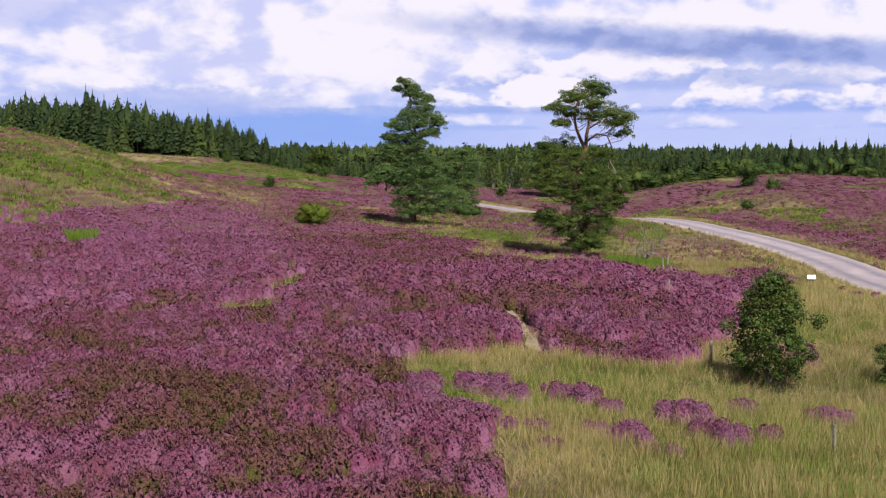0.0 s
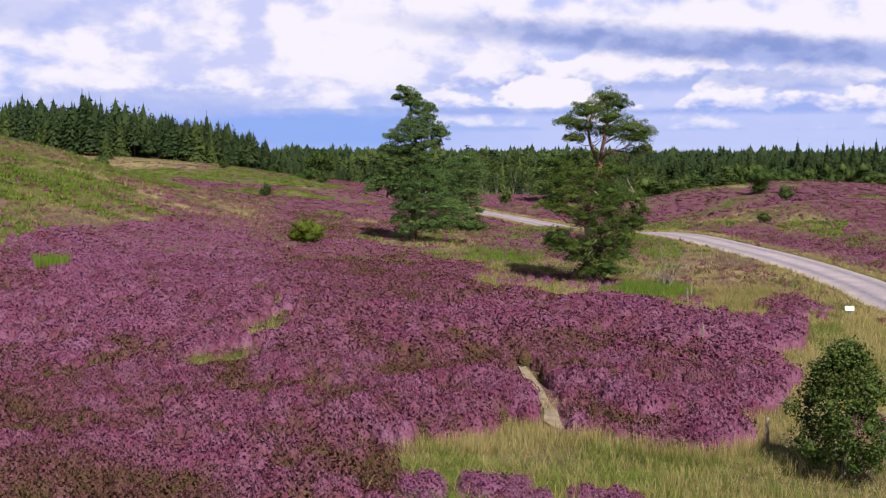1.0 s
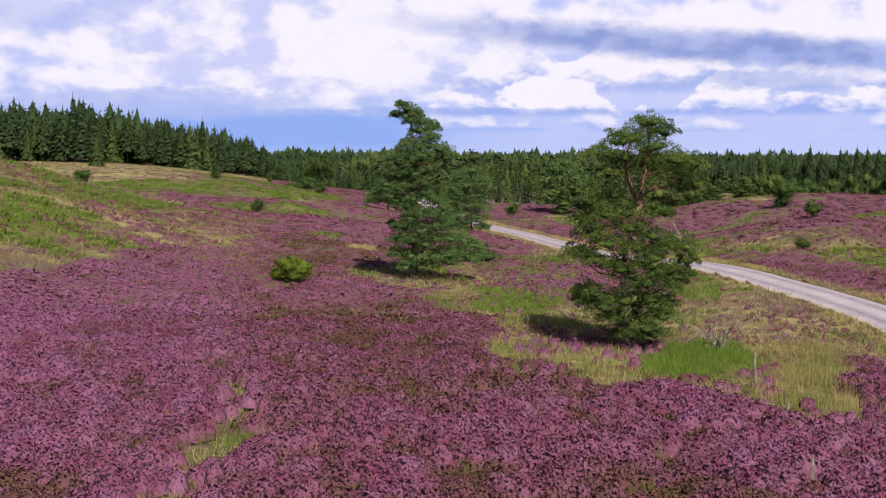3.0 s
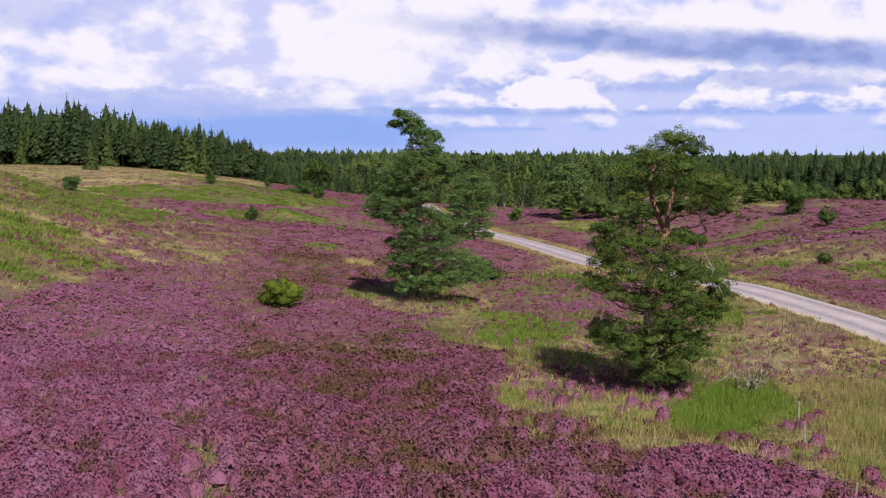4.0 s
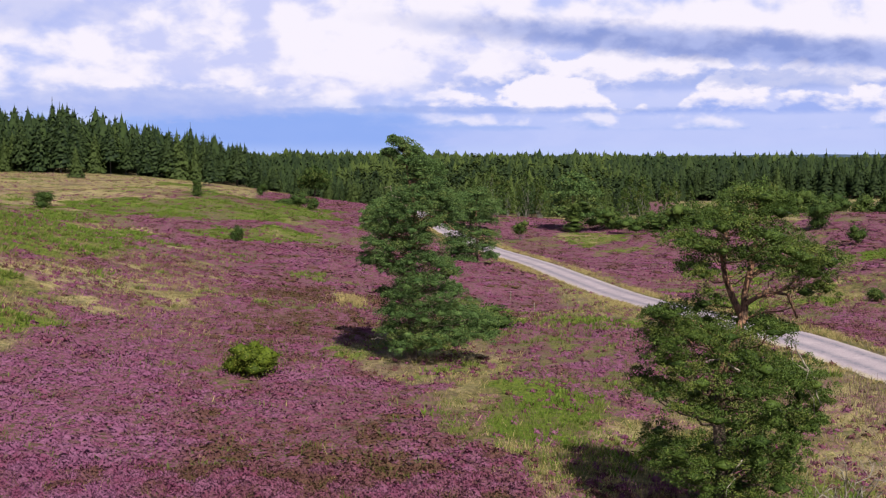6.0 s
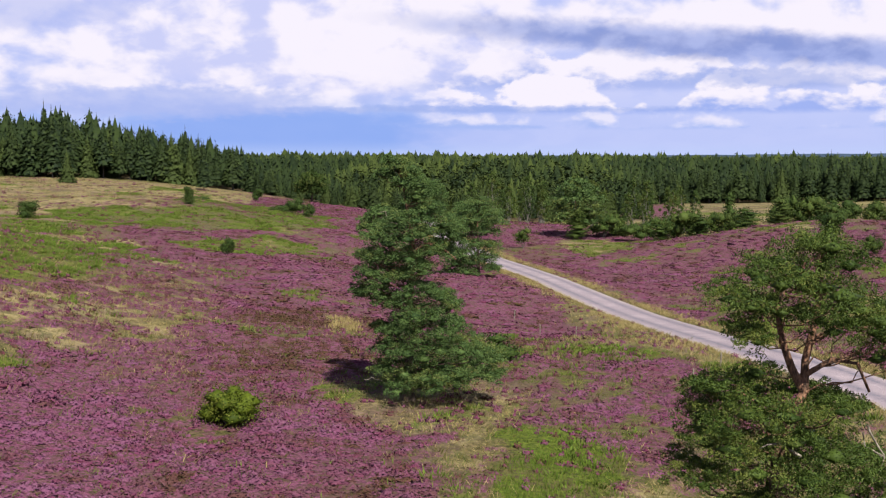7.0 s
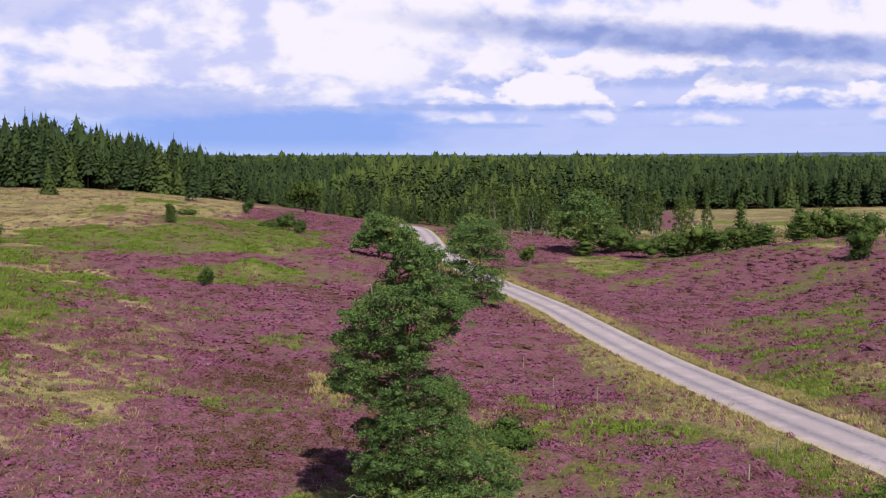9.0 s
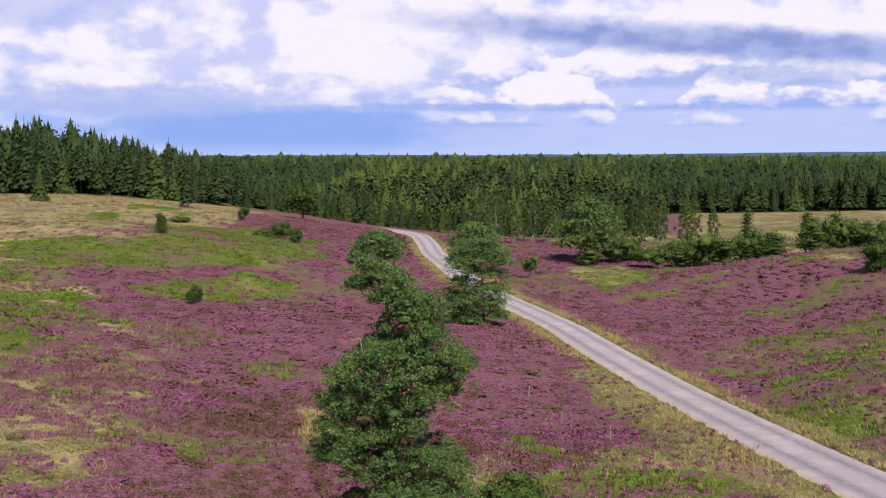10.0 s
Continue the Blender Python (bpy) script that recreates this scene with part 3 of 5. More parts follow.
def mesh_of(name, verts, tris, mat, **fields):
    me = bpy.data.meshes.new(name)
    verts, tris = np.asarray(verts, np.float32), np.asarray(tris, np.int32)
    me.vertices.add(len(verts))
    me.vertices.foreach_set("co", verts.ravel())
    w = tris.shape[1]
    me.loops.add(tris.size)
    me.loops.foreach_set("vertex_index", tris.ravel())
    me.polygons.add(len(tris))
    me.polygons.foreach_set("loop_start", np.arange(0, tris.size, w, dtype=np.int32))
    me.polygons.foreach_set("loop_total", np.full(len(tris), w, np.int32))
    for key, values in fields.items():
        values = np.asarray(values, np.float32)
        if values.ndim == 2:
            a = me.attributes.new(key, "FLOAT_COLOR", "POINT")
            a.data.foreach_set("color", values.ravel())
        else:
            a = me.attributes.new(key, "FLOAT", "POINT")
            a.data.foreach_set("value", values)
    me.materials.append(mat)
    me.update(calc_edges=True)
    me.validate()
    return me


def under(ob, parent):
    ob.parent = parent
    return ob


def part(name, me, parent, label=""):
    return tagged(under(new(name, me), parent), label)


class Soup:
    """Gathers triangles with a tip and a tint value at every corner."""

    def __init__(self):
        self.v, self.f, self.tip, self.tint, self.n = [], [], [], [], 0

    def add(self, v, f, tip, tint):
        v = np.asarray(v, float)
        self.v.append(v)
        self.f.append(np.asarray(f, int) + self.n)
        self.tip.append(np.broadcast_to(tip, len(v)))
        self.tint.append(np.broadcast_to(tint, len(v)))
        self.n += len(v)

    def strew(self, form, places, yaw, size, tall, tint):
        """Copies of a form (verts, tris, tip) at many places, turned and scaled one by one."""
        fv, ff, ft = form
        k, n = len(fv), len(places)
        if not n:
            return
        c, s = np.cos(yaw)[:, None], np.sin(yaw)[:, None]
        x = (fv[None, :, 0] * c - fv[None, :, 1] * s) * size[:, None] + places[:, None, 0]
        y = (fv[None, :, 0] * s + fv[None, :, 1] * c) * size[:, None] + places[:, None, 1]
        z = fv[None, :, 2] * tall[:, None] + places[:, None, 2]
        self.add(np.stack([x, y, z], -1).reshape(-1, 3), (ff[None] + (np.arange(n) * k)[:, None, None]).reshape(-1, ff.shape[1]), np.tile(ft, n), np.repeat(tint, k))

    def mesh(self, name, mat):
        return mesh_of(name, np.concatenate(self.v), np.concatenate(self.f), mat, tip=np.concatenate(self.tip), tint=np.concatenate(self.tint))


def blades(rng, n, spread, tall, wide, lean, curl=0.0):
    """A tuft of n narrow three-cornered blades of unit height."""
    v, f, tip = [], [], []
    for i in range(n):
        a, r = rng.uniform(0, 6.283), spread * math.sqrt(rng.uniform(0, 1))
        b, o = rng.uniform(0, 6.283), a + rng.uniform(-0.6, 0.6)
        h = tall * rng.uniform(0.6, 1.0)
        p = np.array([r * math.cos(a), r * math.sin(a), 0])
        w = np.array([math.cos(b), math.sin(b), 0]) * wide * rng.uniform(0.7, 1.2)
        q = p + np.array([math.cos(o) * lean * h * rng.uniform(0.3, 1), math.sin(o) * lean * h * rng.uniform(0.3, 1), h])
        k = len(v)
        v += [p - w, p + w, q]
        f.append((k, k + 1, k + 2))
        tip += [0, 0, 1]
    return np.array(v), np.array(f), np.array(tip, float)


def cushion(rng, n, radius, tall, flake, wide, core=6, foot=0.25, dome=0.9):
    """A heather cushion: a lumpy rounded dome set all over with small flowering flakes."""
    v, f, tip = [np.array([0, 0, tall * dome])], [], [0.85]
    rings = [(0.42, 0.84, 0.8), (0.80, 0.42, 0.62), (1.2, -foot, 0.30)] if core > 4 else [(0.66, 0.55, 0.75), (1.25, -foot, 0.30)]
    for r, z, g in rings:
        for k in range(core):
            a = 6.283 * (k + 0.5 * (r > 0.7)) / core + rng.uniform(-0.2, 0.2)
            q = radius * r * rng.uniform(0.85, 1.12)
            v.append(np.array([q * math.cos(a), q * math.sin(a), tall * z * (dome if z > 0 else 1) * rng.uniform(0.84, 1.12)]))
            tip.append(g)
    for k in range(core):
        j = (k + 1) % core
        f.append((0, 1 + k, 1 + j))
        for m in range(len(rings) - 1):
            a, b = 1 + m * core, 1 + (m + 1) * core
            f += [(a + k, b + k, b + j), (a + k, b + j, a + j)]
    for i in range(n):
        u = (i + rng.uniform(0.1, 0.9)) / n
        a, r = 2.39996 * i + rng.uniform(-0.4, 0.4), radius * math.sqrt(u)
        out = np.array([math.cos(a) * r / radius, math.sin(a) * r / radius, 0.35 + math.sqrt(max(0.0, 1 - u))])
        out = out / np.linalg.norm(out) + rng.normal(0, 0.26, 3)
        out /= np.linalg.norm(out)
        c = np.array([r * math.cos(a), r * math.sin(a), tall * math.sqrt(max(0.02, 1 - u * 0.97)) * rng.uniform(0.86, 1.06)])
        d = np.cross(out, rng.normal(0, 1, 3))
        d /= np.linalg.norm(d) + 1e-9
        w = np.cross(out, d) * wide * rng.uniform(0.7, 1.3)
        d = d * flake * rng.uniform(0.7, 1.3)
        k = len(v)
        g = 0.25 + 0.75 * math.sqrt(1 - u)
        v += [c - d * 0.5 + w * 1.3, c + d * 0.9 + out * flake * 0.7, c - d * 0.5 - w * 1.3]
        f.append((k, k + 1, k + 2))
        tip += [g, g, g]
    return np.array(v), np.array(f), np.array(tip, float)


def strew_places(rng, x0, x1, y0, y1, step, widen=0.385):
    """Jittered places over a stretch of the plan that widens away from the start."""
    gx, gy = np.meshgrid(np.arange(x0, x1, step), np.arange(y0, y1, step))
    x = gx.ravel() + rng.uniform(-0.6, 0.6, gx.size) * step
    y = gy.ravel() + rng.uniform(-0.6, 0.6, gx.size) * step
    keep = np.abs(x) < 2.5 + widen * np.maximum(y, 0)
    return x[keep], y[keep]


def tube(points, radii, sides=7):
    """Vertices and triangles of a tapered limb along points."""
    p, r = np.asarray(points, float), np.asarray(radii, float)
    v, f = [], []
    for i in range(len(p)):
        d = p[min(i + 1, len(p) - 1)] - p[max(i - 1, 0)]
        d = d / (np.linalg.norm(d) + 1e-9)
        u = np.cross(d, (0.3, 0.9, 0.2) if abs(d[2]) > 0.8 else (0, 0, 1))
        u /= np.linalg.norm(u)
        w = np.cross(d, u)
        for k in range(sides):
            a = 6.28318 * k / sides
            v.append(p[i] + r[i] * (math.cos(a) * u + math.sin(a) * w))
    for i in range(len(p) - 1):
        for k in range(sides):
            a, b, c, d = i * sides + k, i * sides + (k + 1) % sides, (i + 1) * sides + (k + 1) % sides, (i + 1) * sides + k
            f += [(a, b, c), (a, c, d)]
    top = len(v)
    v.append(p[-1])
    f += [((len(p) - 1) * sides + k, (len(p) - 1) * sides + (k + 1) % sides, top) for k in range(sides)]
    return np.array(v), np.array(f)


def bough(rng, a, b, sag=0.1, steps=6, wander=0.06):
    a, b = np.array(a, float), np.array(b, float)
    n = np.linalg.norm(b - a)
    out = [a + (b - a) * u + np.array([0, 0, -sag * n * math.sin(math.pi * u)]) + (rng.normal(0, wander * n / 3, 3) if 0 < u < 1 else 0) for u in np.linspace(0, 1, steps)]
    return np.array(out)


def box(cx, cy, cz, sx, sy, sz, bevel=0.0):
    bm = bmesh.new()
    bmesh.ops.create_cube(bm, size=1, matrix=Matrix.Translation((cx, cy, cz)) @ Matrix.Diagonal((sx, sy, sz, 1)))
    if bevel:
        bmesh.ops.bevel(bm, geom=bm.edges[:], offset=bevel, segments=2, affect="EDGES")
    return bm


def from_bm(name, bm, mat):
    me = bpy.data.meshes.new(name)
    bm.to_mesh(me)
    bm.free()
    me.materials.append(mat)
    return me


# ---- ground and lane ----


def steps_of(*runs):
    out = []
    for a, b, s in runs:
        out += list(np.arange(a, b, s))
    return np.array(out + [runs[-1][1]])


def make_ground():
    xs = steps_of((-4200, -600, 300), (-600, -140, 20), (-140, -60, 2.5), (-60, 60, 0.8), (60, 140, 2.5), (140, 600, 20), (600, 4200, 300))
    ys = steps_of((-400, -40, 30), (-40, 15, 2.5), (15, 90, 0.75), (90, 270, 1.15), (270, 500, 4), (500, 1100, 25), (1100, 4600, 250))
    x, y = np.meshgrid(xs, ys)
    x, y = x.ravel(), y.ravel()
    h, s, g = cover(x, y)
    n = len(xs)
    i = (np.arange(len(ys) - 1)[:, None] * n + np.arange(n - 1)[None]).ravel()
    quads = np.stack([i, i + 1, i + 1 + n, i + n], -1)
    rgba = np.stack([np.clip(h, 0, 1), np.clip(s, 0, 1), np.clip(g, 0, 1), np.ones_like(h)], -1)
    me = mesh_of("ground", np.stack([x, y, height(x, y)], -1), quads, M_GROUND, cover=rgba)
    me.shade_smooth()
    tagged(new("ground", me), "rolling heath ground with heather litter, straw and green grass", "ground", kind="structure")


def make_lane():
    across = np.linspace(-1, 1, 15)
    t = np.gradient(LINE[:, :2], axis=0)
    t /= np.linalg.norm(t, axis=1)[:, None]
    side = np.stack([t[:, 1], -t[:, 0]], -1)
    v, rim, wear = [], [], []
    for i, p in enumerate(LINE):
        half = LANE_WIDTH / 2 + 0.12 * (value_noise(np.array([i * 1.0]), np.array([0.0]), 3.0, 2)[0] - 0.5)
        for a in across:
            xy = p[:2] + side[i] * a * half
            v.append((xy[0], xy[1], p[2] + 0.06 - 0.05 * a * a - (0.08 if abs(a) == 1 else 0)))
            rim.append(abs(a))
            wear.append(math.exp(-((abs(a) - 0.45) / 0.16) ** 2))
    w = len(across)
    i = (np.arange(len(LINE) - 1)[:, None] * w + np.arange(w - 1)[None]).ravel()
    me = mesh_of("road", v, np.stack([i, i + w, i + w + 1, i + 1], -1), M_ASPHALT, rim=rim, wear=wear)
    me.shade_smooth()
    tagged(new("road", me), "narrow winding pinkish-grey asphalt lane with worn wheel tracks", "road", kind="structure")


make_ground()
make_lane()


def make_path():
    """The narrow trodden path through the heather."""
    line = [(2.25, 41.4), (2.38, 40.0), (2.45, 38.4), (2.55, 37.0), (2.62, 35.8), (2.56, 34.8), (2.68, 34.2)]
    v, f = [], []
    for k, (x, y) in enumerate(line):
        for dx in (-0.16, 0.0, 0.16):
            xx = x + dx * (0.7 + 0.6 * ((k * 7) % 3) / 2)
            v.append((xx, y, float(height(np.array([xx]), np.array([y]))[0]) + 0.05 - 0.03 * (dx == 0)))
        if k:
            a = 3 * k
            f += [(a - 3, a - 2, a + 1, a), (a - 2, a - 1, a + 2, a + 1)]
    tagged(new("path", mesh_of("path", v, f, M_SAND)), "narrow trodden sandy path through the heather", "path", kind="structure")


make_path()

# ---- heather and grass ----
HEATHER_BUSHES = []


def make_heather():
    rng = np.random.default_rng(5)
    soup = Soup()
    for y0, y1, step, forms, size, tall in (
            (17, 42, 0.29, [cushion(rng, 50, 1.0, 0.50, 0.155, 0.066, 6, 1.7, 0.75) for _ in range(9)], 0.28, 0.50),
            (42, 75, 0.37, [cushion(rng, 32, 1.0, 0.48, 0.160, 0.075, 5, 1.6, 0.8) for _ in range(8)], 0.36, 0.50),
            (75, 135, 0.60, [cushion(rng, 18, 1.0, 0.44, 0.180, 0.090, 4, 1.3, 0.8) for _ in range(7)], 0.50, 0.42),
            (135, 330, 1.35, [cushion(rng, 14, 1.0, 0.44, 0.195, 0.098, 4, 1.8, 0.8) for _ in range(6)], 0.92, 0.46)):
        x, y = strew_places(rng, -110, 90, y0, y1, step)
        h, _, _ = cover(x, y)
        m = (h > np.where(y < 62, 0.3, 0.0)) & (rng.uniform(0, 1, len(x)) < h * np.where(y < 62, 0.72 + 0.6 * smooth(0.25, 0.6, rough_noise(x, y, 0.8, 52, 2)), 1.0))
        x, y = x[m], y[m]
        mound = rough_noise(x, y, 1.25, 55, 2)
        z = height(x, y) - 0.08 + 0.46 * smooth(0.28, 0.72, mound) * smooth(85, 55, y)
        open_ground = np.where(h[m] < 0.7, 0.72, 1.0)
        lump = (0.62 + 0.72 * rough_noise(x, y, 2.2, 51) + 0.18 * rng.uniform(-1, 1, len(x))) * open_ground
        pick = rng.integers(0, len(forms), len(x))
        tint = np.clip(0.60 * rough_noise(x, y, 7.0, 61) + 0.70 * (rough_noise(x, y, 1.1, 62, 2) - 0.5) + 0.30 * rng.uniform(0, 1, len(x)) ** 1.5 + 0.42 * smooth(0.55, 0.30, mound) - 0.15 + heather_tone(x, y), 0, 1)
        for k, form in enumerate(forms):
            q = pick == k
            soup.strew(form, np.stack([x, y, z], -1)[q], rng.uniform(0, 6.28, q.sum()), size * lump[q] * rng.uniform(0.8, 1.2, q.sum()), tall * lump[q] * rng.uniform(0.75, 1.25, q.sum()), tint[q])
    # the heath goes on beside and behind the flight
    coarse = [cushion(rng, 6, 1.0, 0.45, 0.20, 0.12, 4) for _ in range(5)]
    gx, gy = np.meshgrid(np.arange(-75, 75, 0.95), np.arange(-30, 150, 0.95))
    x, y = gx.ravel() + rng.uniform(-0.5, 0.5, gx.size), gy.ravel() + rng.uniform(-0.5, 0.5, gx.size)
    m = ((np.abs(x) > 2.6 + 0.385 * np.maximum(y, 0)) | (y < 16.8)) & (np.abs(x) < 45 + 0.2 * np.maximum(y, 0))
    x, y = x[m], y[m]
    m = rng.uniform(0, 1, len(x)) < cover(x, y)[0]
    x, y = x[m], y[m]
    pick = rng.integers(0, 5, len(x))
    pts = np.stack([x, y, height(x, y) - 0.05], -1)
    for k in range(5):
        w = pick == k
        soup.strew(coarse[k], pts[w], rng.uniform(0, 6.28, w.sum()), rng.uniform(0.5, 0.8, w.sum()), rng.uniform(0.5, 0.9, w.sum()), rng.uniform(0.1, 0.7, w.sum()))
    small = [cushion(rng, 7, 1.0, 0.5, 0.24, 0.15, 4) for _ in range(6)]
    x, y = strew_places(rng, -105, 75, 72, 325, 0.85)
    h, st, gr = cover(x, y)
    m = (h < 0.75) & (st + gr > 0.12) & (rng.uniform(0, 1, len(x)) < (0.1 + 0.9 * smooth(210, 150, y)) * (0.15 + 1.0 * smooth(0.38, 0.62, rough_noise(x, y, 5.0, 57))))
    x, y = x[m], y[m]
    pick = rng.integers(0, 6, len(x))
    pts = np.stack([x, y, height(x, y) - 0.05], -1)
    for k in range(6):
        w = pick == k
        soup.strew(small[k], pts[w], rng.uniform(0, 6.28, w.sum()), rng.uniform(0.16, 0.34, w.sum()) * (1 + 0.9 * smooth(150, 230, pts[w][:, 1])), rng.uniform(0.28, 0.5, w.sum()), rng.uniform(0.15, 0.75, w.sum()))
    me = soup.mesh("heather", M_HEATHER)
    me.shade_smooth()
    tagged(new("heather", me), "dense purple flowering heather covering the rolling heath", "heather", kind="stuff")


def make_bilberry():
    """Low bright green tufts in the green spots of the heath."""
    rng = np.random.default_rng(8)
    soup = Soup()
    forms = [blades(rng, 22, 1.0, 1.0, 0.10, 0.55) for _ in range(6)]
    x, y = strew_places(rng, -100, 70, 75, 325, 0.75)
    _, _, g = cover(x, y)
    m = rng.uniform(0, 1, len(x)) < 0.95 * smooth(0.22, 0.75, g) * smooth(0.36, 0.56, rough_noise(x, y, 2.6, 58))
    x, y = x[m], y[m]
    pick = rng.integers(0, 6, len(x))
    pts = np.stack([x, y, height(x, y) - 0.03], -1)
    for k in range(6):
        w = pick == k
        soup.strew(forms[k], pts[w], rng.uniform(0, 6.28, w.sum()), rng.uniform(0.35, 0.7, w.sum()), rng.uniform(0.16, 0.42, w.sum()), rng.uniform(0.7, 1, w.sum()))
    tagged(new("bilberry", soup.mesh("bilberry", M_GRASS)), "low bright green tufts spread between heather and straw", "shrub", kind="stuff")


def make_grass():
    rng = np.random.default_rng(6)
    soup = Soup()
    for y0, y1, step, n, wide, size, forms in ((17, 45, 0.185, 13, 0.0058, 0.21, 8), (45, 80, 0.34, 10, 0.012, 0.30, 6), (80, 140, 0.48, 8, 0.019, 0.42, 6), (140, 340, 1.15, 7, 0.036, 0.8, 6)):
        tufts = [blades(rng, n, 1.0, 1.0, wide / size, 0.9 * 0.4 / size) for _ in range(forms)]
        x, y = strew_places(rng, -110, 90, y0, y1, step)
        h, s, g = cover(x, y)
        u = rng.uniform(0, 1, len(x))
        total = np.clip(s + g, 0, 1.3)
        m = u < total * 0.95
        x, y, s, g = x[m], y[m], s[m], g[m]
        isgreen = rng.uniform(0, 1, len(x)) < g / (s + g + 1e-6)
        olive = rng.uniform(0, 1, len(x)) < np.where((y > 60) & (s < 0.6), 0.8, smooth(0.42, 0.66, rough_noise(x, y, 2.5, 71)) * 0.62)
        tint = np.where(isgreen, 0.95, np.where(olive, 0.55, 0.1))
        z = height(x, y) - 0.02
        tall = (0.16 + 0.42 * rough_noise(x, y, 2.0, 72)) * rng.uniform(0.6, 1.3, len(x)) * np.where(y > 80, 0.72, 1.0)
        pick = rng.integers(0, forms, len(x))
        for k in range(forms):
            q = pick == k
            soup.strew(tufts[k], np.stack([x, y, z], -1)[q], rng.uniform(0, 6.28, q.sum()), np.full(q.sum(), size), tall[q], tint[q])
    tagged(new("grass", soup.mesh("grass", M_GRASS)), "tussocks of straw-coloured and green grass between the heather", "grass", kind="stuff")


make_heather()
make_bilberry()
make_grass()


def tall_stand(name, label, outline, step, tall, wide, tint, seed, mat, lean=0.25):
    """A stand of tall stalks over a patch of the plan."""
    rng = np.random.default_rng(seed)
    px, py = np.array(outline, float).T
    gx, gy = np.meshgrid(np.arange(px.min() - 1, px.max() + 1, step), np.arange(py.min() - 1, py.max() + 1, step))
    x, y = gx.ravel() + rng.uniform(-0.6, 0.6, gx.size) * step, gy.ravel() + rng.uniform(-0.6, 0.6, gx.size) * step
    n = rough_noise(x, y, 1.8, seed) - 0.5
    m = within(outline, x + 2.0 * n, y + 2.5 * n) & (lane_near(x, y)[0] > 2.8) & (rng.uniform(0, 1, len(x)) < 0.35 + 1.3 * rough_noise(x, y, 1.2, seed + 1))
    x, y = x[m], y[m]
    soup = Soup()
    forms = [blades(rng, 5, 0.5, 1.0, wide / step, lean) for _ in range(5)]
    pick = rng.integers(0, 5, len(x))
    p = np.stack([x, y, height(x, y) - 0.03], -1)
    for k in range(5):
        q = pick == k
        soup.strew(forms[k], p[q], rng.uniform(0, 6.28, q.sum()), np.full(q.sum(), step), tall * (0.45 + 0.9 * rough_noise(x[q], y[q], 1.6, seed + 3)) * rng.uniform(0.55, 1.2, q.sum()), np.clip(tint + rng.uniform(-0.16, 0.16, q.sum()), 0, 1))
    tagged(new(name, soup.mesh(name, mat)), label, "grass", kind="stuff")


tall_stand("rushes", "bright green rushes in the damp hollow by the pine", [(8.0, 66), (9.3, 70), (11.4, 75), (14.6, 79), (12.8, 70.5), (10.4, 65.5), (8.6, 63.5)], 0.17, 0.36, 0.013, 0.9, 301, M_GRASS, 0.5)
tall_stand("rushes", "bright green grass under the pine's edge", [(1.4, 87), (3.9, 92), (6.4, 91), (6.0, 80), (3.3, 74), (1.5, 80)], 0.24, 0.26, 0.018, 0.9, 302, M_GRASS, 0.5)
tall_stand("straw_grass", "tall pale straw grass along the heather's edge", [(-0.8, 32.2), (0.8, 31.6), (3, 32.6), (6.5, 32.2), (8.5, 35.5), (11, 41), (13, 48), (12, 50), (9, 41), (6.8, 34.5), (4.5, 33.8), (2.4, 34.8), (0.5, 33.4)], 0.115, 0.46, 0.0075, 0.05, 307, M_GRASS, 0.5)
tall_stand("straw_grass", "tall pale straw grass below the lane", [(13, 44), (16, 55), (20, 66), (23, 74), (24, 66), (20, 52), (15, 42)], 0.19, 0.46, 0.012, 0.06, 308, M_GRASS, 0.5)
tall_stand("straw_grass", "pale straw tufts scattered in the near grass", [(1.5, 20), (1.0, 26), (3, 30), (12, 31), (15, 40), (16, 30), (9, 20)], 0.15, 0.46, 0.006, 0.10, 309, M_GRASS, 0.55)
tall_stand("straw_grass", "pale tuft of dry grass on the heather crest", [(-9.6, 131.5), (-8, 132.5), (-6.6, 121.5), (-8, 121.5)], 0.35, 0.6, 0.03, 0.08, 310, M_GRASS, 0.4)
tall_stand("reeds", "pale dry stalks standing in a dense bed", [(11, 58), (14, 74), (17.5, 80), (19.5, 78), (16, 64), (13, 56)], 0.26, 0.66, 0.009, 0.30, 303, M_GRASS, 0.4)
tall_stand("fireweed", "faded pink fireweed along the lane", [(18.5, 95.5), (21.5, 99), (23, 92), (18.5, 88)], 0.42, 0.70, 0.020, 0.5, 304, M_FIREWEED, 0.45)
tall_stand("bramble_cover", "dense green herbs on the lane's near slope", [(16, 92), (19, 101), (17, 112), (14, 112), (14.5, 100)], 0.26, 0.4, 0.03, 0.9, 305, M_GRASS, 0.6)
tall_stand("rushes", "bright green tuft alone in the heather", [(-21.2, 67.8), (-19.2, 68.6), (-18.9, 66.8), (-20.9, 66.0)], 0.10, 0.85, 0.020, 0.97, 306, M_GRASS)


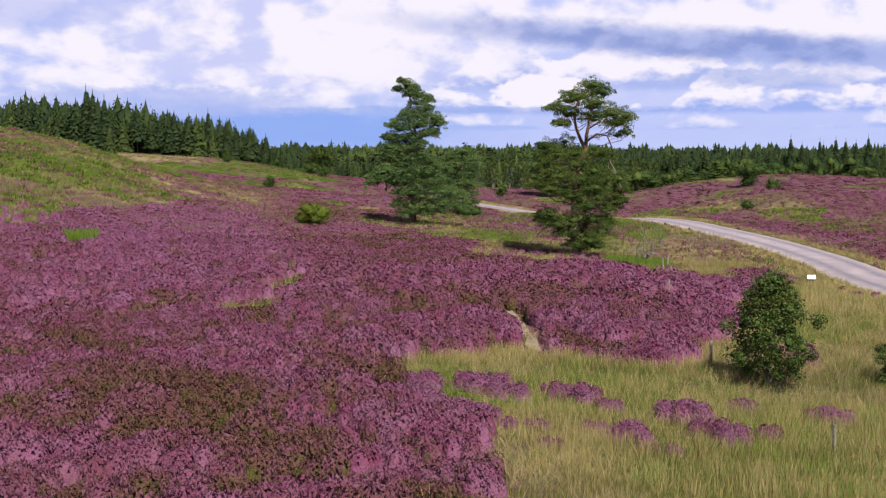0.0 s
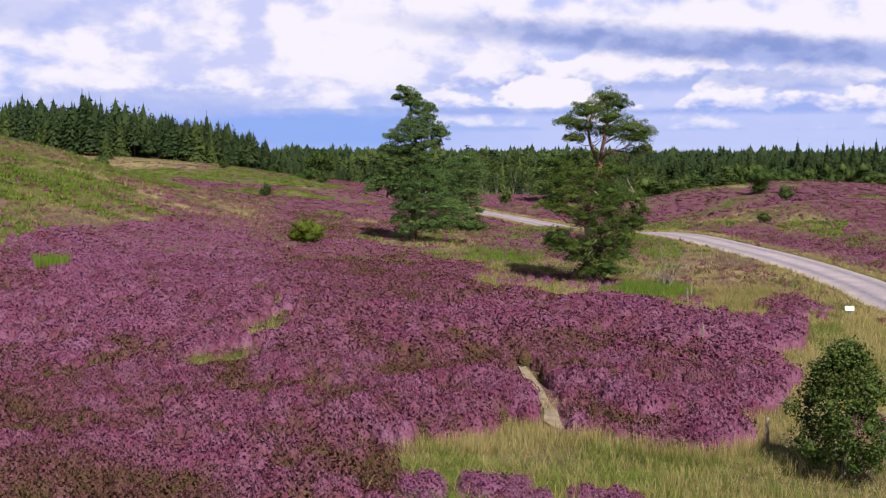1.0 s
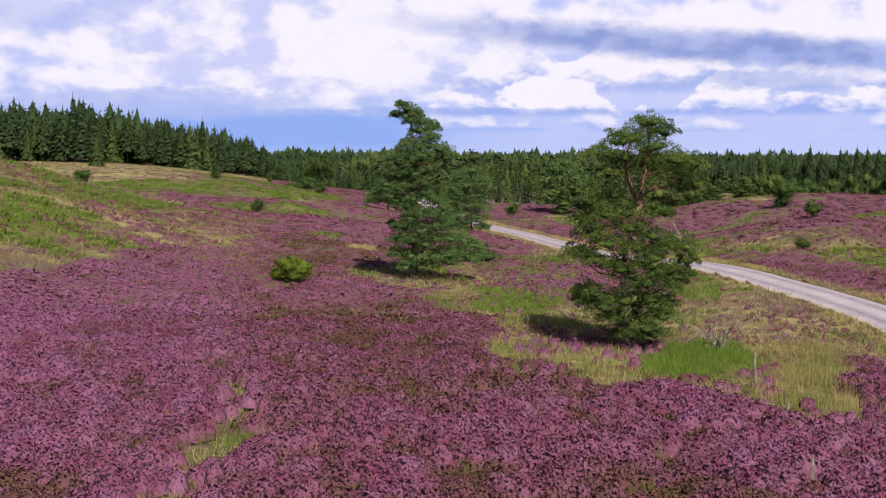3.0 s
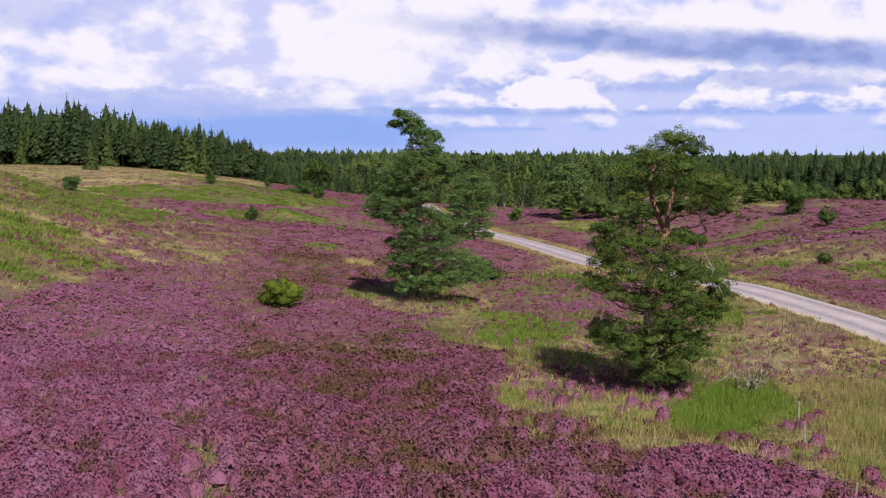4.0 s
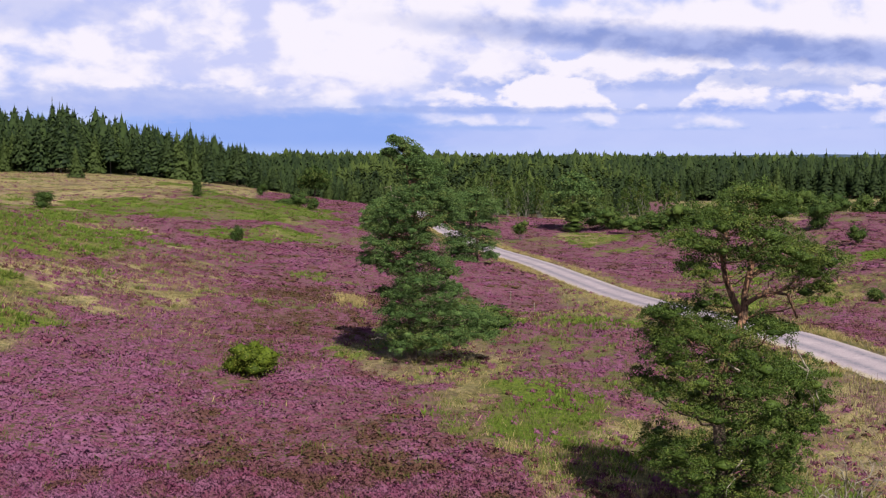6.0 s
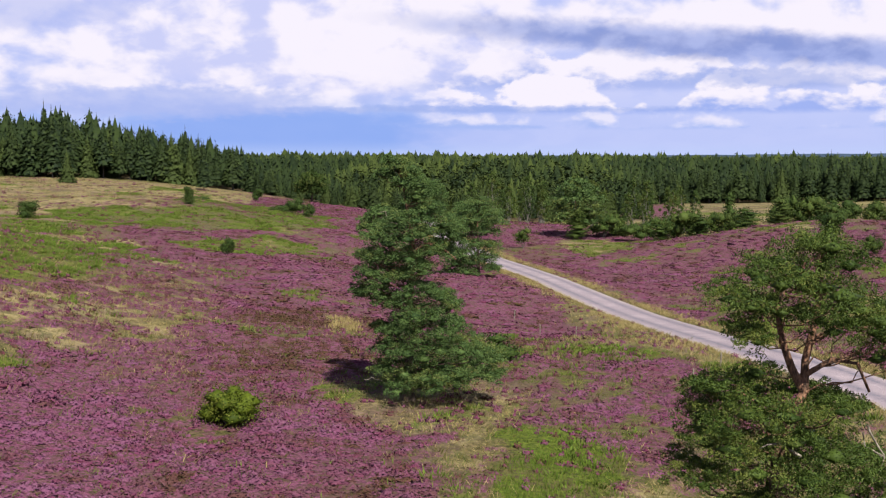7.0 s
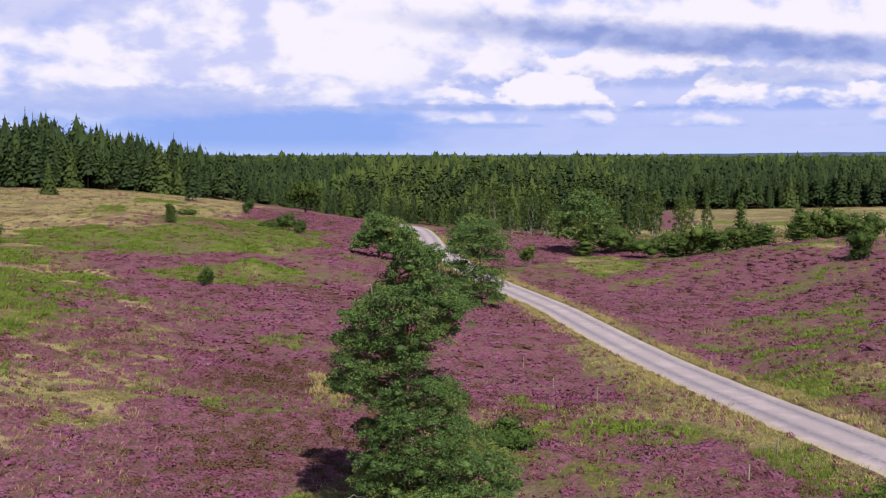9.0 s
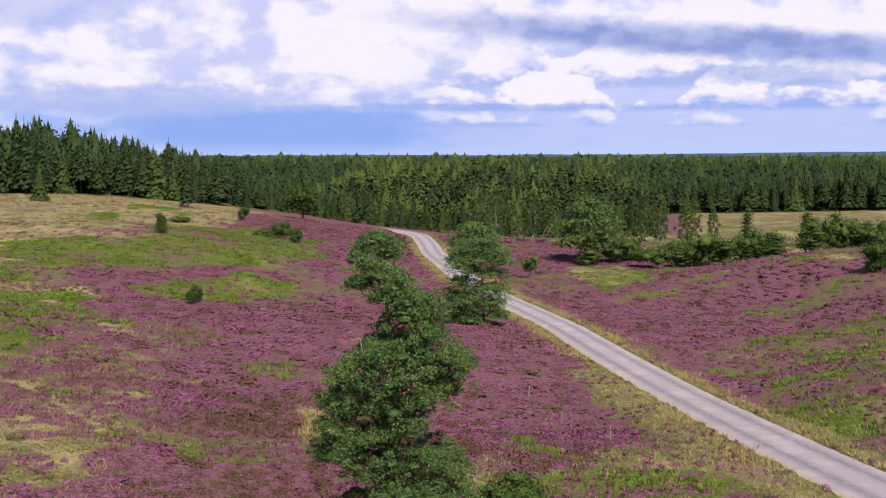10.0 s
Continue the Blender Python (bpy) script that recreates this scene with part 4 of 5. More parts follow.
def make_verges():
    """Golden dry grass along both edges of the lane."""
    rng = np.random.default_rng(311)
    soup = Soup()
    forms = [blades(rng, 7, 0.5, 1.0, 0.05, 0.5) for _ in range(5)]
    i = rng.integers(1, len(LINE) - 1, 15000)
    run = LINE[i + 1, :2] - LINE[i - 1, :2]
    run /= np.linalg.norm(run, axis=1)[:, None]
    off = (2.35 + rng.gamma(1.6, 0.42, len(i))) * rng.choice((-1, 1), len(i))
    x = LINE[i, 0] + run[:, 1] * off + rng.uniform(-0.5, 0.5, len(i)) * run[:, 0]
    y = LINE[i, 1] - run[:, 0] * off + rng.uniform(-0.5, 0.5, len(i)) * run[:, 1]
    m = (y > 50) & (y < 300) & (lane_near(x, y)[0] > 2.3) & (rng.uniform(0, 1, len(x)) < 0.25 + 1.2 * smooth(0.35, 0.65, rough_noise(x, y, 5.0, 312)))
    x, y = x[m], y[m]
    p = np.stack([x, y, height(x, y) - 0.02], -1)
    pick = rng.integers(0, 5, len(x))
    for k in range(5):
        q = pick == k
        soup.strew(forms[k], p[q], rng.uniform(0, 6.28, q.sum()), rng.uniform(0.35, 0.7, q.sum()), rng.uniform(0.18, 0.42, q.sum()), np.clip(rng.normal(0.10, 0.15, q.sum()), 0, 1))
    tagged(new("verge_grass", soup.mesh("verge_grass", M_GRASS)), "golden dry grass along the edges of the lane", "grass", kind="stuff")


make_verges()

# ---- trees ----


def at(x, y):
    return float(height(np.array([x]), np.array([y]))[0])


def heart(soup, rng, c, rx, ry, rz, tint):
    """A closed lump added inside a crown so that its inside looks dark."""
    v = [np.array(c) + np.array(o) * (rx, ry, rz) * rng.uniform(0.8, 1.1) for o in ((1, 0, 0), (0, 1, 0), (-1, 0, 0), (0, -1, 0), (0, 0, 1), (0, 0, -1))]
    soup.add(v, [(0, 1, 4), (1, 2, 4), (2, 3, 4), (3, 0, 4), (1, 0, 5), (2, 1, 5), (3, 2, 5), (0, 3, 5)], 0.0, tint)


def needle_tufts(soup, rng, centres, radii, n, leaf, wide, tints):
    """Tufts of needle sprays: every tuft a rounded head of n short sprays lying over its surface, fuller above."""
    m = len(centres) * n
    c, r, tint = np.repeat(np.asarray(centres), n, 0), np.repeat(radii, n)[:, None], np.repeat(tints, n)
    p = rng.normal(0, 1, (m, 3))
    p /= np.linalg.norm(p, axis=1)[:, None]
    p[:, 2] = np.where((p[:, 2] < -0.1) & (rng.uniform(0, 1, m) < 0.6), -p[:, 2], p[:, 2])
    out = p + rng.normal(0, 0.38, (m, 3)) + (0, 0, 0.15)
    out /= np.linalg.norm(out, axis=1)[:, None]
    q = c + p * r * (1.0, 1.0, 0.78) * rng.uniform(0.6, 1.05, (m, 1))
    d = np.cross(out, rng.normal(0, 1, (m, 3)))
    d /= np.linalg.norm(d, axis=1)[:, None]
    w = np.cross(out, d) * wide * rng.uniform(0.7, 1.3, (m, 1))
    d = (d * 0.85 + p * 0.5) * leaf * rng.uniform(0.6, 1.4, (m, 1))
    i = np.arange(m) * 3
    soup.add(np.stack([q - w, q + w, q + d], 1).reshape(-1, 3), np.stack([i, i + 1, i + 2], -1), 1.0, np.clip(np.repeat(tint + rng.uniform(-0.2, 0.2, m), 3), 0, 1))


def pine(name, label, x, y, pads, trunk, needles, tufts, sprays, leaf, wide, seed, group="", girth=0.22, bare=(), stems=(), layers=3, open_band=None):
    """A Scots pine: trunk line, foliage masses as (sideways, up, half width, half height), set in layers through the crown's depth."""
    rng = np.random.default_rng(seed)
    base = Vector((x, y, at(x, y) - 0.1))
    root = tagged(new(name), label, "tree", group)
    root.location = base
    line = np.array(trunk, float)
    top = max(line[-1, 2], *(p[1] for p in pads))
    part("trunk", mesh_of("trunk", *tube(line, [girth * (1.35 if k == 0 else 1) * max(0.12, 1 - 0.86 * q[2] / top) for k, q in enumerate(line)], 9), M_BARK), root, "rough pine trunk, reddish higher up")
    for stem, r in stems:
        stem = np.array(stem, float)
        part("stem", mesh_of("stem", *tube(stem, np.linspace(r, r * 0.45, len(stem)), 7), M_BARK), root, "orange-barked forked stem")
    runs = [line] + [np.array(stem, float) for stem, _ in stems]
    wood = np.concatenate([run[:-1] + (run[1:] - run[:-1]) * f for run in runs for f in (0.0, 0.25, 0.5, 0.75)])
    soup = Soup()
    flat = np.array(pads, float)
    for k, (sx, sz, rx, rz) in enumerate(pads):
        row = flat[np.abs(flat[:, 1] - sz) < 0.09 * top]
        lo, hi = (row[:, 0] - row[:, 2]).min(), (row[:, 0] + row[:, 2]).max()
        mid, reach = (lo + hi) / 2, (hi - lo) / 2
        deep = math.sqrt(max(0.12 * reach * reach, reach * reach - (sx - mid) ** 2)) * 0.72
        for layer in range(layers):
            depth = (0.0, -1.0, 1.0)[layer] * deep * rng.uniform(0.55, 1.05) + rng.normal(0, 0.12)
            c = np.array([sx if layer == 0 else sx + 0.12 * (mid - sx) + rng.normal(0, 0.10 * rx), depth, sz + (rng.normal(0, 0.22 * rz) if layer else 0)])
            if open_band and layer and open_band[0] < c[2] < open_band[1]:
                continue
            u = np.sqrt((np.arange(tufts) + 0.5) / tufts)
            a = 2.39996 * np.arange(tufts) + rng.uniform(0, 6.283)
            o = np.stack([np.cos(a) * rx * u, np.sin(a) * rx * u, rz * (0.55 - 0.95 * u * u) + rng.uniform(-0.5, 0.5, tufts) * rz], -1)
            needle_tufts(soup, rng, c + o, rx * rng.uniform(0.24, 0.42, tufts), sprays, leaf, wide, rng.uniform(0.1, 0.9) + rng.uniform(-0.25, 0.25, tufts))
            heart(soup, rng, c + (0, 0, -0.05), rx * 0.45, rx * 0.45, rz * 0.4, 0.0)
            if layer and k % 2:
                continue
            zz = max(0.13 * top, sz - 0.30 * math.hypot(sx, depth) - 0.2)
            t0 = wood[np.argmin(np.linalg.norm(wood - (c[0] * 0.35, c[1] * 0.35, zz), axis=1))]
            limb = bough(rng, t0, c + np.array([0, 0, -0.1 * rz]), 0.08, 6, 0.12)
            r = girth * 0.30 * max(0.35, 1 - zz / top)
            part("limb", mesh_of("limb", *tube(limb, np.linspace(r, 0.012, 6), 5), M_BARK), root)
    for (a, b, r) in bare:
        limb = bough(rng, a, b, -0.08, 6, 0.14)
        part("dead_limb", mesh_of("dead_limb", *tube(limb, np.linspace(r, 0.01, 6), 5), M_DEADWOOD), root, "bare bleached broken limb")
    part("crown", soup.mesh("crown", needles), root, "irregular crown of needle pads")
    return root


PINE_A_TOP = [
    (-0.8, 11.75, 0.4, 0.2), (-1.27, 11.02, 0.4, 0.24), (-0.47, 11.29, 0.67, 0.4), (0.13, 11.16, 0.47, 0.33), (-0.14, 10.56, 0.67, 0.4), (0.66, 10.49, 0.6, 0.4), (1.4, 10.16, 0.53, 0.4), (0.4, 9.89, 0.8, 0.4), (1.13, 9.49, 0.67, 0.33),
    (-0.4, 9.16, 0.67, 0.33), (0.26, 8.89, 0.8, 0.4), (1.07, 8.89, 0.8, 0.4), (-0.8, 8.62, 0.67, 0.4), (-1.74, 8.15, 0.6, 0.4), (-1.07, 7.82, 0.8, 0.47), (-0.0, 8.09, 0.94, 0.47), (0.8, 8.23, 0.67, 0.4), (2.0, 8.63, 0.74, 0.47),
    (2.27, 8.23, 0.67, 0.53),
]
PINE_A_MID = [
    (-2.15, 7.15, 0.53, 0.33), (-1.61, 7.02, 0.8, 0.47), (-0.67, 7.02, 0.8, 0.47), (0.26, 7.16, 0.8, 0.47), (1.2, 7.42, 0.8, 0.47), (1.87, 7.56, 0.53, 0.4), (-2.01, 6.35, 0.67, 0.4), (-2.48, 5.4, 0.47, 0.33), (-1.61, 5.68, 0.67, 0.4),
    (-0.94, 6.21, 0.8, 0.47), (-0.0, 6.35, 0.8, 0.4), (0.67, 6.62, 0.67, 0.4), (-1.34, 5.14, 0.4, 0.27), (0.13, 5.54, 0.67, 0.47), (1.07, 5.41, 0.67, 0.4), (1.74, 5.14, 0.67, 0.4), (2.28, 4.74, 0.47, 0.33), (-0.54, 4.87, 0.67, 0.4),
    (0.4, 4.6, 0.8, 0.47), (1.21, 4.34, 0.8, 0.47), (-0.27, 4.06, 0.8, 0.47), (-1.48, 3.66, 0.4, 0.27),
]
PINE_A_SKIRT = [
    (-0.81, 3.52, 0.67, 0.47), (0.4, 3.52, 0.94, 0.53), (1.61, 3.66, 0.8, 0.47), (2.41, 3.8, 0.53, 0.4), (-1.21, 2.71, 0.67, 0.47), (-0.27, 2.58, 0.94, 0.53), (0.67, 2.44, 0.94, 0.53), (1.75, 2.72, 0.8, 0.47), (2.69, 2.85, 0.8, 0.47),
    (3.49, 2.72, 0.67, 0.47), (4.17, 2.32, 0.6, 0.4), (-1.35, 1.76, 0.6, 0.4), (-0.41, 1.63, 0.94, 0.47), (0.67, 1.5, 0.94, 0.47), (1.75, 1.77, 0.8, 0.53), (2.69, 1.91, 0.8, 0.47), (3.5, 1.77, 0.74, 0.47), (4.31, 1.37, 0.53, 0.33),
    (-0.68, 0.95, 0.67, 0.33), (0.4, 1.09, 0.8, 0.4), (2.42, 1.23, 0.67, 0.33), (1.28, 1.09, 0.53, 0.4),
]
pine("pine_tree", "tall ragged bluish-green Scots pine on the open heath", -2.5, 99.2, PINE_A_TOP + PINE_A_MID + PINE_A_SKIRT,
     [(0, 0, 0), (0.05, 0.1, 1.5), (0.0, 0.2, 3.2), (0.1, 0.1, 5.0), (0.25, 0, 7.0), (0.15, -0.1, 8.6), (-0.15, 0, 9.8), (-0.2, 0, 10.6), (-0.6, 0, 11.4)], M_PINE_DARK, 9, 96, 0.088, 0.022, 11, girth=0.26,
     bare=(((-0.1, 0, 8.0), (-1.35, -0.6, 9.2), 0.055), ((-1.2, -0.9, 1.2), (-2.0, -1.6, 1.4), 0.02)), stems=(([(0.2, 0, 7.2), (0.9, -0.5, 7.75), (1.7, -0.8, 7.5), (2.3, -0.9, 7.0)], 0.085),), layers=3)
PINE_B_TOP = [
    (0.95, 10.09, 0.79, 0.39), (1.63, 9.64, 0.68, 0.39), (0.29, 9.52, 0.79, 0.45), (-0.5, 9.3, 0.68, 0.45), (1.08, 9.07, 1.02, 0.51), (-1.28, 8.79, 0.68, 0.28), (-0.48, 8.51, 0.68, 0.34), (2.0, 8.51, 0.9, 0.45), (2.46, 7.95, 0.79, 0.45),
    (2.9, 8.17, 0.68, 0.45), (0.99, 8.28, 0.68, 0.28), (-0.93, 7.88, 0.56, 0.23), (2.47, 7.27, 0.68, 0.39), (3.04, 7.38, 0.39, 0.34),
]
PINE_B_MID = [
    (-1.36, 6.75, 0.68, 0.28), (-2.04, 6.57, 0.51, 0.28), (-0.57, 6.92, 0.68, 0.34), (-1.91, 5.89, 0.68, 0.39), (-1.24, 6.12, 0.79, 0.39), (-0.33, 6.24, 0.79, 0.39), (1.03, 6.24, 0.68, 0.28), (1.71, 6.13, 0.51, 0.34), (-0.1, 5.55, 0.79, 0.45),
    (-1.79, 5.2, 0.68, 0.39), (-1.1, 4.86, 0.68, 0.45), (0.93, 5.21, 0.9, 0.51), (0.03, 4.75, 0.79, 0.45), (1.85, 4.76, 0.56, 0.45), (-2.46, 4.4, 0.51, 0.25), (-1.66, 4.29, 0.56, 0.34), (2.89, 4.07, 0.45, 0.56),
]
PINE_B_SKIRT = [
    (2.53, 4.87, 0.56, 0.45), (1.06, 4.29, 0.9, 0.45), (-0.41, 3.83, 0.9, 0.39), (0.51, 3.26, 1.02, 0.51), (1.42, 3.72, 0.9, 0.51), (2.11, 3.15, 0.51, 0.45), (2.79, 3.38, 0.39, 0.45), (-1.76, 2.67, 0.68, 0.39), (-1.18, 2.1, 0.9, 0.51),
    (-2.09, 2.33, 0.45, 0.28), (-0.15, 2.22, 1.02, 0.51), (0.98, 2.45, 1.02, 0.56), (1.69, 1.64, 0.79, 0.56), (0.55, 1.41, 1.02, 0.51), (-0.71, 1.52, 0.68, 0.39), (1.02, 0.83, 0.79, 0.39), (-0.01, 0.82, 0.68, 0.28), (2.02, 2.22, 0.51, 0.45),
]
pine("pine_tree", "broad bright green Scots pine with a flat top", 7.7, 71.2, PINE_B_TOP + PINE_B_MID + PINE_B_SKIRT,
     [(0.2, 0, 0), (0.1, 0.1, 1.6), (-0.05, 0.1, 3.2), (0.0, 0.1, 4.8), (0.4, 0, 5.8), (0.62, 0, 6.5)], M_PINE, 9, 125, 0.070, 0.018, 12, girth=0.25,
     bare=(((0.3, -0.9, 5.0), (-0.9, -1.7, 5.4), 0.055), ((1.9, -0.9, 5.8), (2.7, -1.3, 3.9), 0.035), ((1.8, -0.9, 5.6), (2.4, -1.3, 3.8), 0.03), ((2.0, -1.0, 5.2), (2.9, -1.4, 4.4), 0.025), ((0.2, -1.8, 2.6), (-0.3, -2.1, 1.6), 0.03)),
     stems=(([(0.62, 0, 6.4), (0.30, 0, 7.0), (0.02, -0.1, 7.7), (-0.1, 0, 8.5), (0.2, 0, 9.4)], 0.12), ([(0.62, 0, 6.4), (0.66, 0.1, 7.2), (0.85, 0, 8.2), (1.0, 0.1, 9.0), (0.9, 0, 9.9)], 0.12),
            ([(0.66, -0.1, 6.9), (1.2, -0.3, 7.3), (1.8, -0.4, 7.2), (2.1, -0.4, 6.5)], 0.075), ([(0.75, 0.1, 7.6), (1.4, 0.3, 8.0), (2.3, 0.3, 8.0)], 0.06)), layers=3, open_band=(6.65, 7.35))
PINE_C = [(0.1, 4.6, 0.6, 0.4), (-0.6, 4.1, 0.8, 0.4), (0.7, 4.0, 0.9, 0.4), (-0.2, 3.5, 1.2, 0.45), (1.1, 3.2, 1.0, 0.4), (-1.2, 2.9, 1.0, 0.4), (0.6, 2.6, 1.3, 0.45), (-0.7, 2.1, 1.2, 0.4), (1.2, 1.9, 0.9, 0.4), (-1.3, 1.5, 0.8, 0.3), (0.9, 1.3, 0.9, 0.3)]
PINE_LANE = [
    (0.16, 8.63, 1.92, 0.51), (-1.6, 7.99, 1.44, 0.58), (1.6, 7.67, 1.44, 0.51), (-0.32, 7.03, 2.24, 0.64), (-2.56, 6.87, 1.44, 0.64), (2.24, 6.55, 1.28, 0.51), (-1.28, 5.75, 1.92, 0.58), (0.96, 5.43, 1.92, 0.58), (-2.56, 4.47, 1.12, 0.51), (-3.51, 2.72, 1.6, 0.7),
    (-1.92, 3.04, 1.6, 0.64), (-0.32, 3.83, 1.6, 0.58), (1.6, 3.83, 1.44, 0.58), (-2.88, 1.44, 1.76, 0.77), (-0.96, 1.76, 1.92, 0.64), (1.28, 2.4, 1.6, 0.64), (1.92, 1.12, 0.96, 0.51), (-3.51, 0.48, 1.28, 0.58), (-1.6, 0.64, 1.6, 0.58)]
pine("pine_tree", "spreading flat-layered pine standing beside the lane", 2.9, 184.5, PINE_LANE,
     [(0, 0, 0), (0.1, 0, 2), (0, 0, 4.5), (-0.1, 0, 8.4)], M_PINE_DARK, 9, 56, 0.18, 0.055, 13, girth=0.2, layers=3)
pine("pine_tree", "dark pine at the rim of the birch wood", 22.5, 262, [(x * 2.6, z * 2.15, rx * 2.4, rz * 2.2) for x, z, rx, rz in PINE_C],
     [(0, 0, 0), (0.1, 0, 3), (0, 0, 6.5), (0.1, 0, 10.2)], M_PINE_DARK, 9, 44, 0.34, 0.12, 14, girth=0.22, layers=2)
pine("pine_tree", "low dark pine beside the lane's far bend", 3.5, 262, [(x * 2.0, z * 1.3, rx * 2.0, rz * 1.8) for x, z, rx, rz in PINE_C],
     [(0, 0, 0), (0.1, 0, 2), (0, 0, 4.0), (0.1, 0, 6.2)], M_PINE_DARK, 9, 44, 0.34, 0.12, 15, girth=0.18, layers=2)
pine("pine_tree", "low umbrella-shaped pine on the heather slope", -11.2, 238, [(x * 2.1, 0.6 + z * 1.0, rx * 1.8, rz * 1.5) for x, z, rx, rz in PINE_C],
     [(0, 0, 0), (0.2, 0, 1.5), (-0.1, 0, 3.0), (0.1, 0, 4.8)], M_PINE_DARK, 9, 44, 0.30, 0.10, 17, girth=0.18, layers=2)
pine("pine_tree", "round-topped pine above the heath's far crest", -33, 330, [(x * 1.9, 1 + z * 1.3, rx * 1.9, rz * 1.5) for x, z, rx, rz in PINE_C],
     [(0, 0, 0), (0.1, 0, 3), (0, 0, 5.0), (0.1, 0, 6.6)], M_JUNIPER, 9, 40, 0.38, 0.14, 16, girth=0.2, layers=2)


def leafy_bush(name, label, x, y, wide, tall, mat, seed, leaf=0.10, count=900, shape="dome", category="shrub", group="", trunk=0.0, bark=None, lumps=7):
    """A shrub or small tree: stems and a lumpy crown of single leaves or sprigs."""
    rng = np.random.default_rng(seed)
    root = tagged(new(name), label, category, group)
    root.location = (x, y, at(x, y) - 0.05)
    r = wide / 2
    soup = Soup()
    cs = []
    for k in range(lumps):
        if shape == "column":
            u = (k + 0.5) / lumps
            cs.append((np.array([rng.normal(0, 0.12 * r), rng.normal(0, 0.12 * r), tall * (0.08 + 0.86 * u)]), r * (0.95 - 0.55 * u ** 2) * rng.uniform(0.85, 1.1), tall / lumps * 0.9))
        elif shape == "tree":
            u = (k + 0.5) / lumps
            a, q = 2.4 * k, r * (0.12 + 0.88 * math.sin(math.pi * min(1, 0.16 + u * 0.84)) ** 1.1) * rng.uniform(0.25, 0.94)
            g = wide * rng.uniform(0.06, 0.135)
            cs.append((np.array([q * math.cos(a), q * math.sin(a), trunk + (tall - trunk - g) * u + g * 0.6]), g, g * rng.uniform(0.7, 1.0)))
        else:
            a, q = 6.283 * k / lumps * 1.62, r * 0.55 * math.sqrt((k + 0.5) / lumps)
            up = trunk + (tall - trunk) * rng.uniform(0.25, 0.78)
            cs.append((np.array([q * math.cos(a), q * math.sin(a), up]), r * rng.uniform(0.42, 0.6), (tall - trunk) * rng.uniform(0.22, 0.34)))
        stem = bough(rng, (rng.normal(0, 0.05), rng.normal(0, 0.05), 0), cs[-1][0], 0.03, 4, 0.1)
        if k % max(1, lumps // 7) == 0:
            part("stem", mesh_of("stem", *tube(stem, np.linspace(0.012 + 0.007 * tall, 0.006, 4), 5), bark or M_GREYBARK), root)
    per = max(8, count // len(cs))
    for c, rr, rz in cs:
        tint = rng.uniform(0.1, 0.9)
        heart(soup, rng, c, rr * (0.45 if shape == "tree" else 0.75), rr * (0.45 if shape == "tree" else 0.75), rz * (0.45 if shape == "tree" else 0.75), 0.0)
        d = rng.normal(0, 1, (per, 3))
        d /= np.linalg.norm(d, axis=1)[:, None]
        d *= rng.uniform(0.55, 1.08, (per, 1))
        p = c + d * (rr, rr, rz)
        p[:, 2] = np.maximum(p[:, 2], 0.04)
        face = d / np.linalg.norm(d, axis=1)[:, None] + np.array([0, 0, 0.25]) + rng.normal(0, 0.4, (per, 3))
        face /= np.linalg.norm(face, axis=1)[:, None]
        o = np.cross(face, rng.normal(0, 1, (per, 3)))
        o /= np.linalg.norm(o, axis=1)[:, None]
        w = np.cross(face, o) * leaf * 0.36
        o = (o * 0.9 + face * 0.4) * leaf * rng.uniform(0.7, 1.3, (per, 1))
        v = np.stack([p, p + o * 0.5 - w, p + o, p + o * 0.5 + w], 1).reshape(-1, 3)
        i = np.arange(per) * 4
        soup.add(v, np.concatenate([np.stack([i, i + 1, i + 2], -1), np.stack([i, i + 2, i + 3], -1)]), 1.0, np.clip(tint + np.repeat(rng.uniform(-0.25, 0.25, per), 4), 0, 1))
    part("crown", soup.mesh("crown", mat), root)
    return root


leafy_bush("oak_sapling", "young bushy oak in dry grass beside a fence post", 8.55, 31.5, 2.9, 3.1, M_OAK, 21, 0.070, 12500, "tree", category="tree", trunk=0.3, lumps=64)
leafy_bush("oak_sapling", "low young oak in straw grass near the lane", 12.6, 33.0, 1.9, 1.7, M_OAK, 22, 0.07, 7000, "tree", category="tree", trunk=0.0, lumps=34)
leafy_bush("broom_shrub", "rounded bright green shrub in purple heather", -9.9, 92.5, 3.3, 1.75, M_LIME, 23, 0.10, 4200, lumps=16)
leafy_bush("juniper_bush", "small round juniper on the grassy slope", -25.0, 175.2, 2.0, 1.9, M_JUNIPER, 24, 0.16, 1500)
leafy_bush("juniper_bush", "upright dark juniper on the straw plateau", -40.0, 225.8, 2.2, 2.7, M_JUNIPER, 25, 0.18, 1800, "column")
leafy_bush("juniper_bush", "broad dark juniper on the hill's brow", -28.0, 258, 4.6, 2.9, M_JUNIPER, 26, 0.2, 2200)
leafy_bush("juniper_bush", "rounded juniper beside a broader one", -24.8, 252, 2.6, 2.9, M_JUNIPER, 27, 0.2, 1500)
leafy_bush("juniper_bush", "spreading low juniper among straw grass", -30.5, 255, 5.0, 1.3, M_JUNIPER, 28, 0.2, 1500)
leafy_bush("juniper_bush", "low ragged juniper on the grassy hilltop", -52.5, 191, 3.2, 2.2, M_JUNIPER, 29, 0.18, 1800)
leafy_bush("juniper_bush", "small juniper near the wood", -50, 283, 5.2, 1.2, M_JUNIPER, 30, 0.22, 1000)
leafy_bush("juniper_bush", "small dark juniper at the hill's edge", -41.6, 303, 3.0, 2.6, M_JUNIPER, 31, 0.22, 1200)
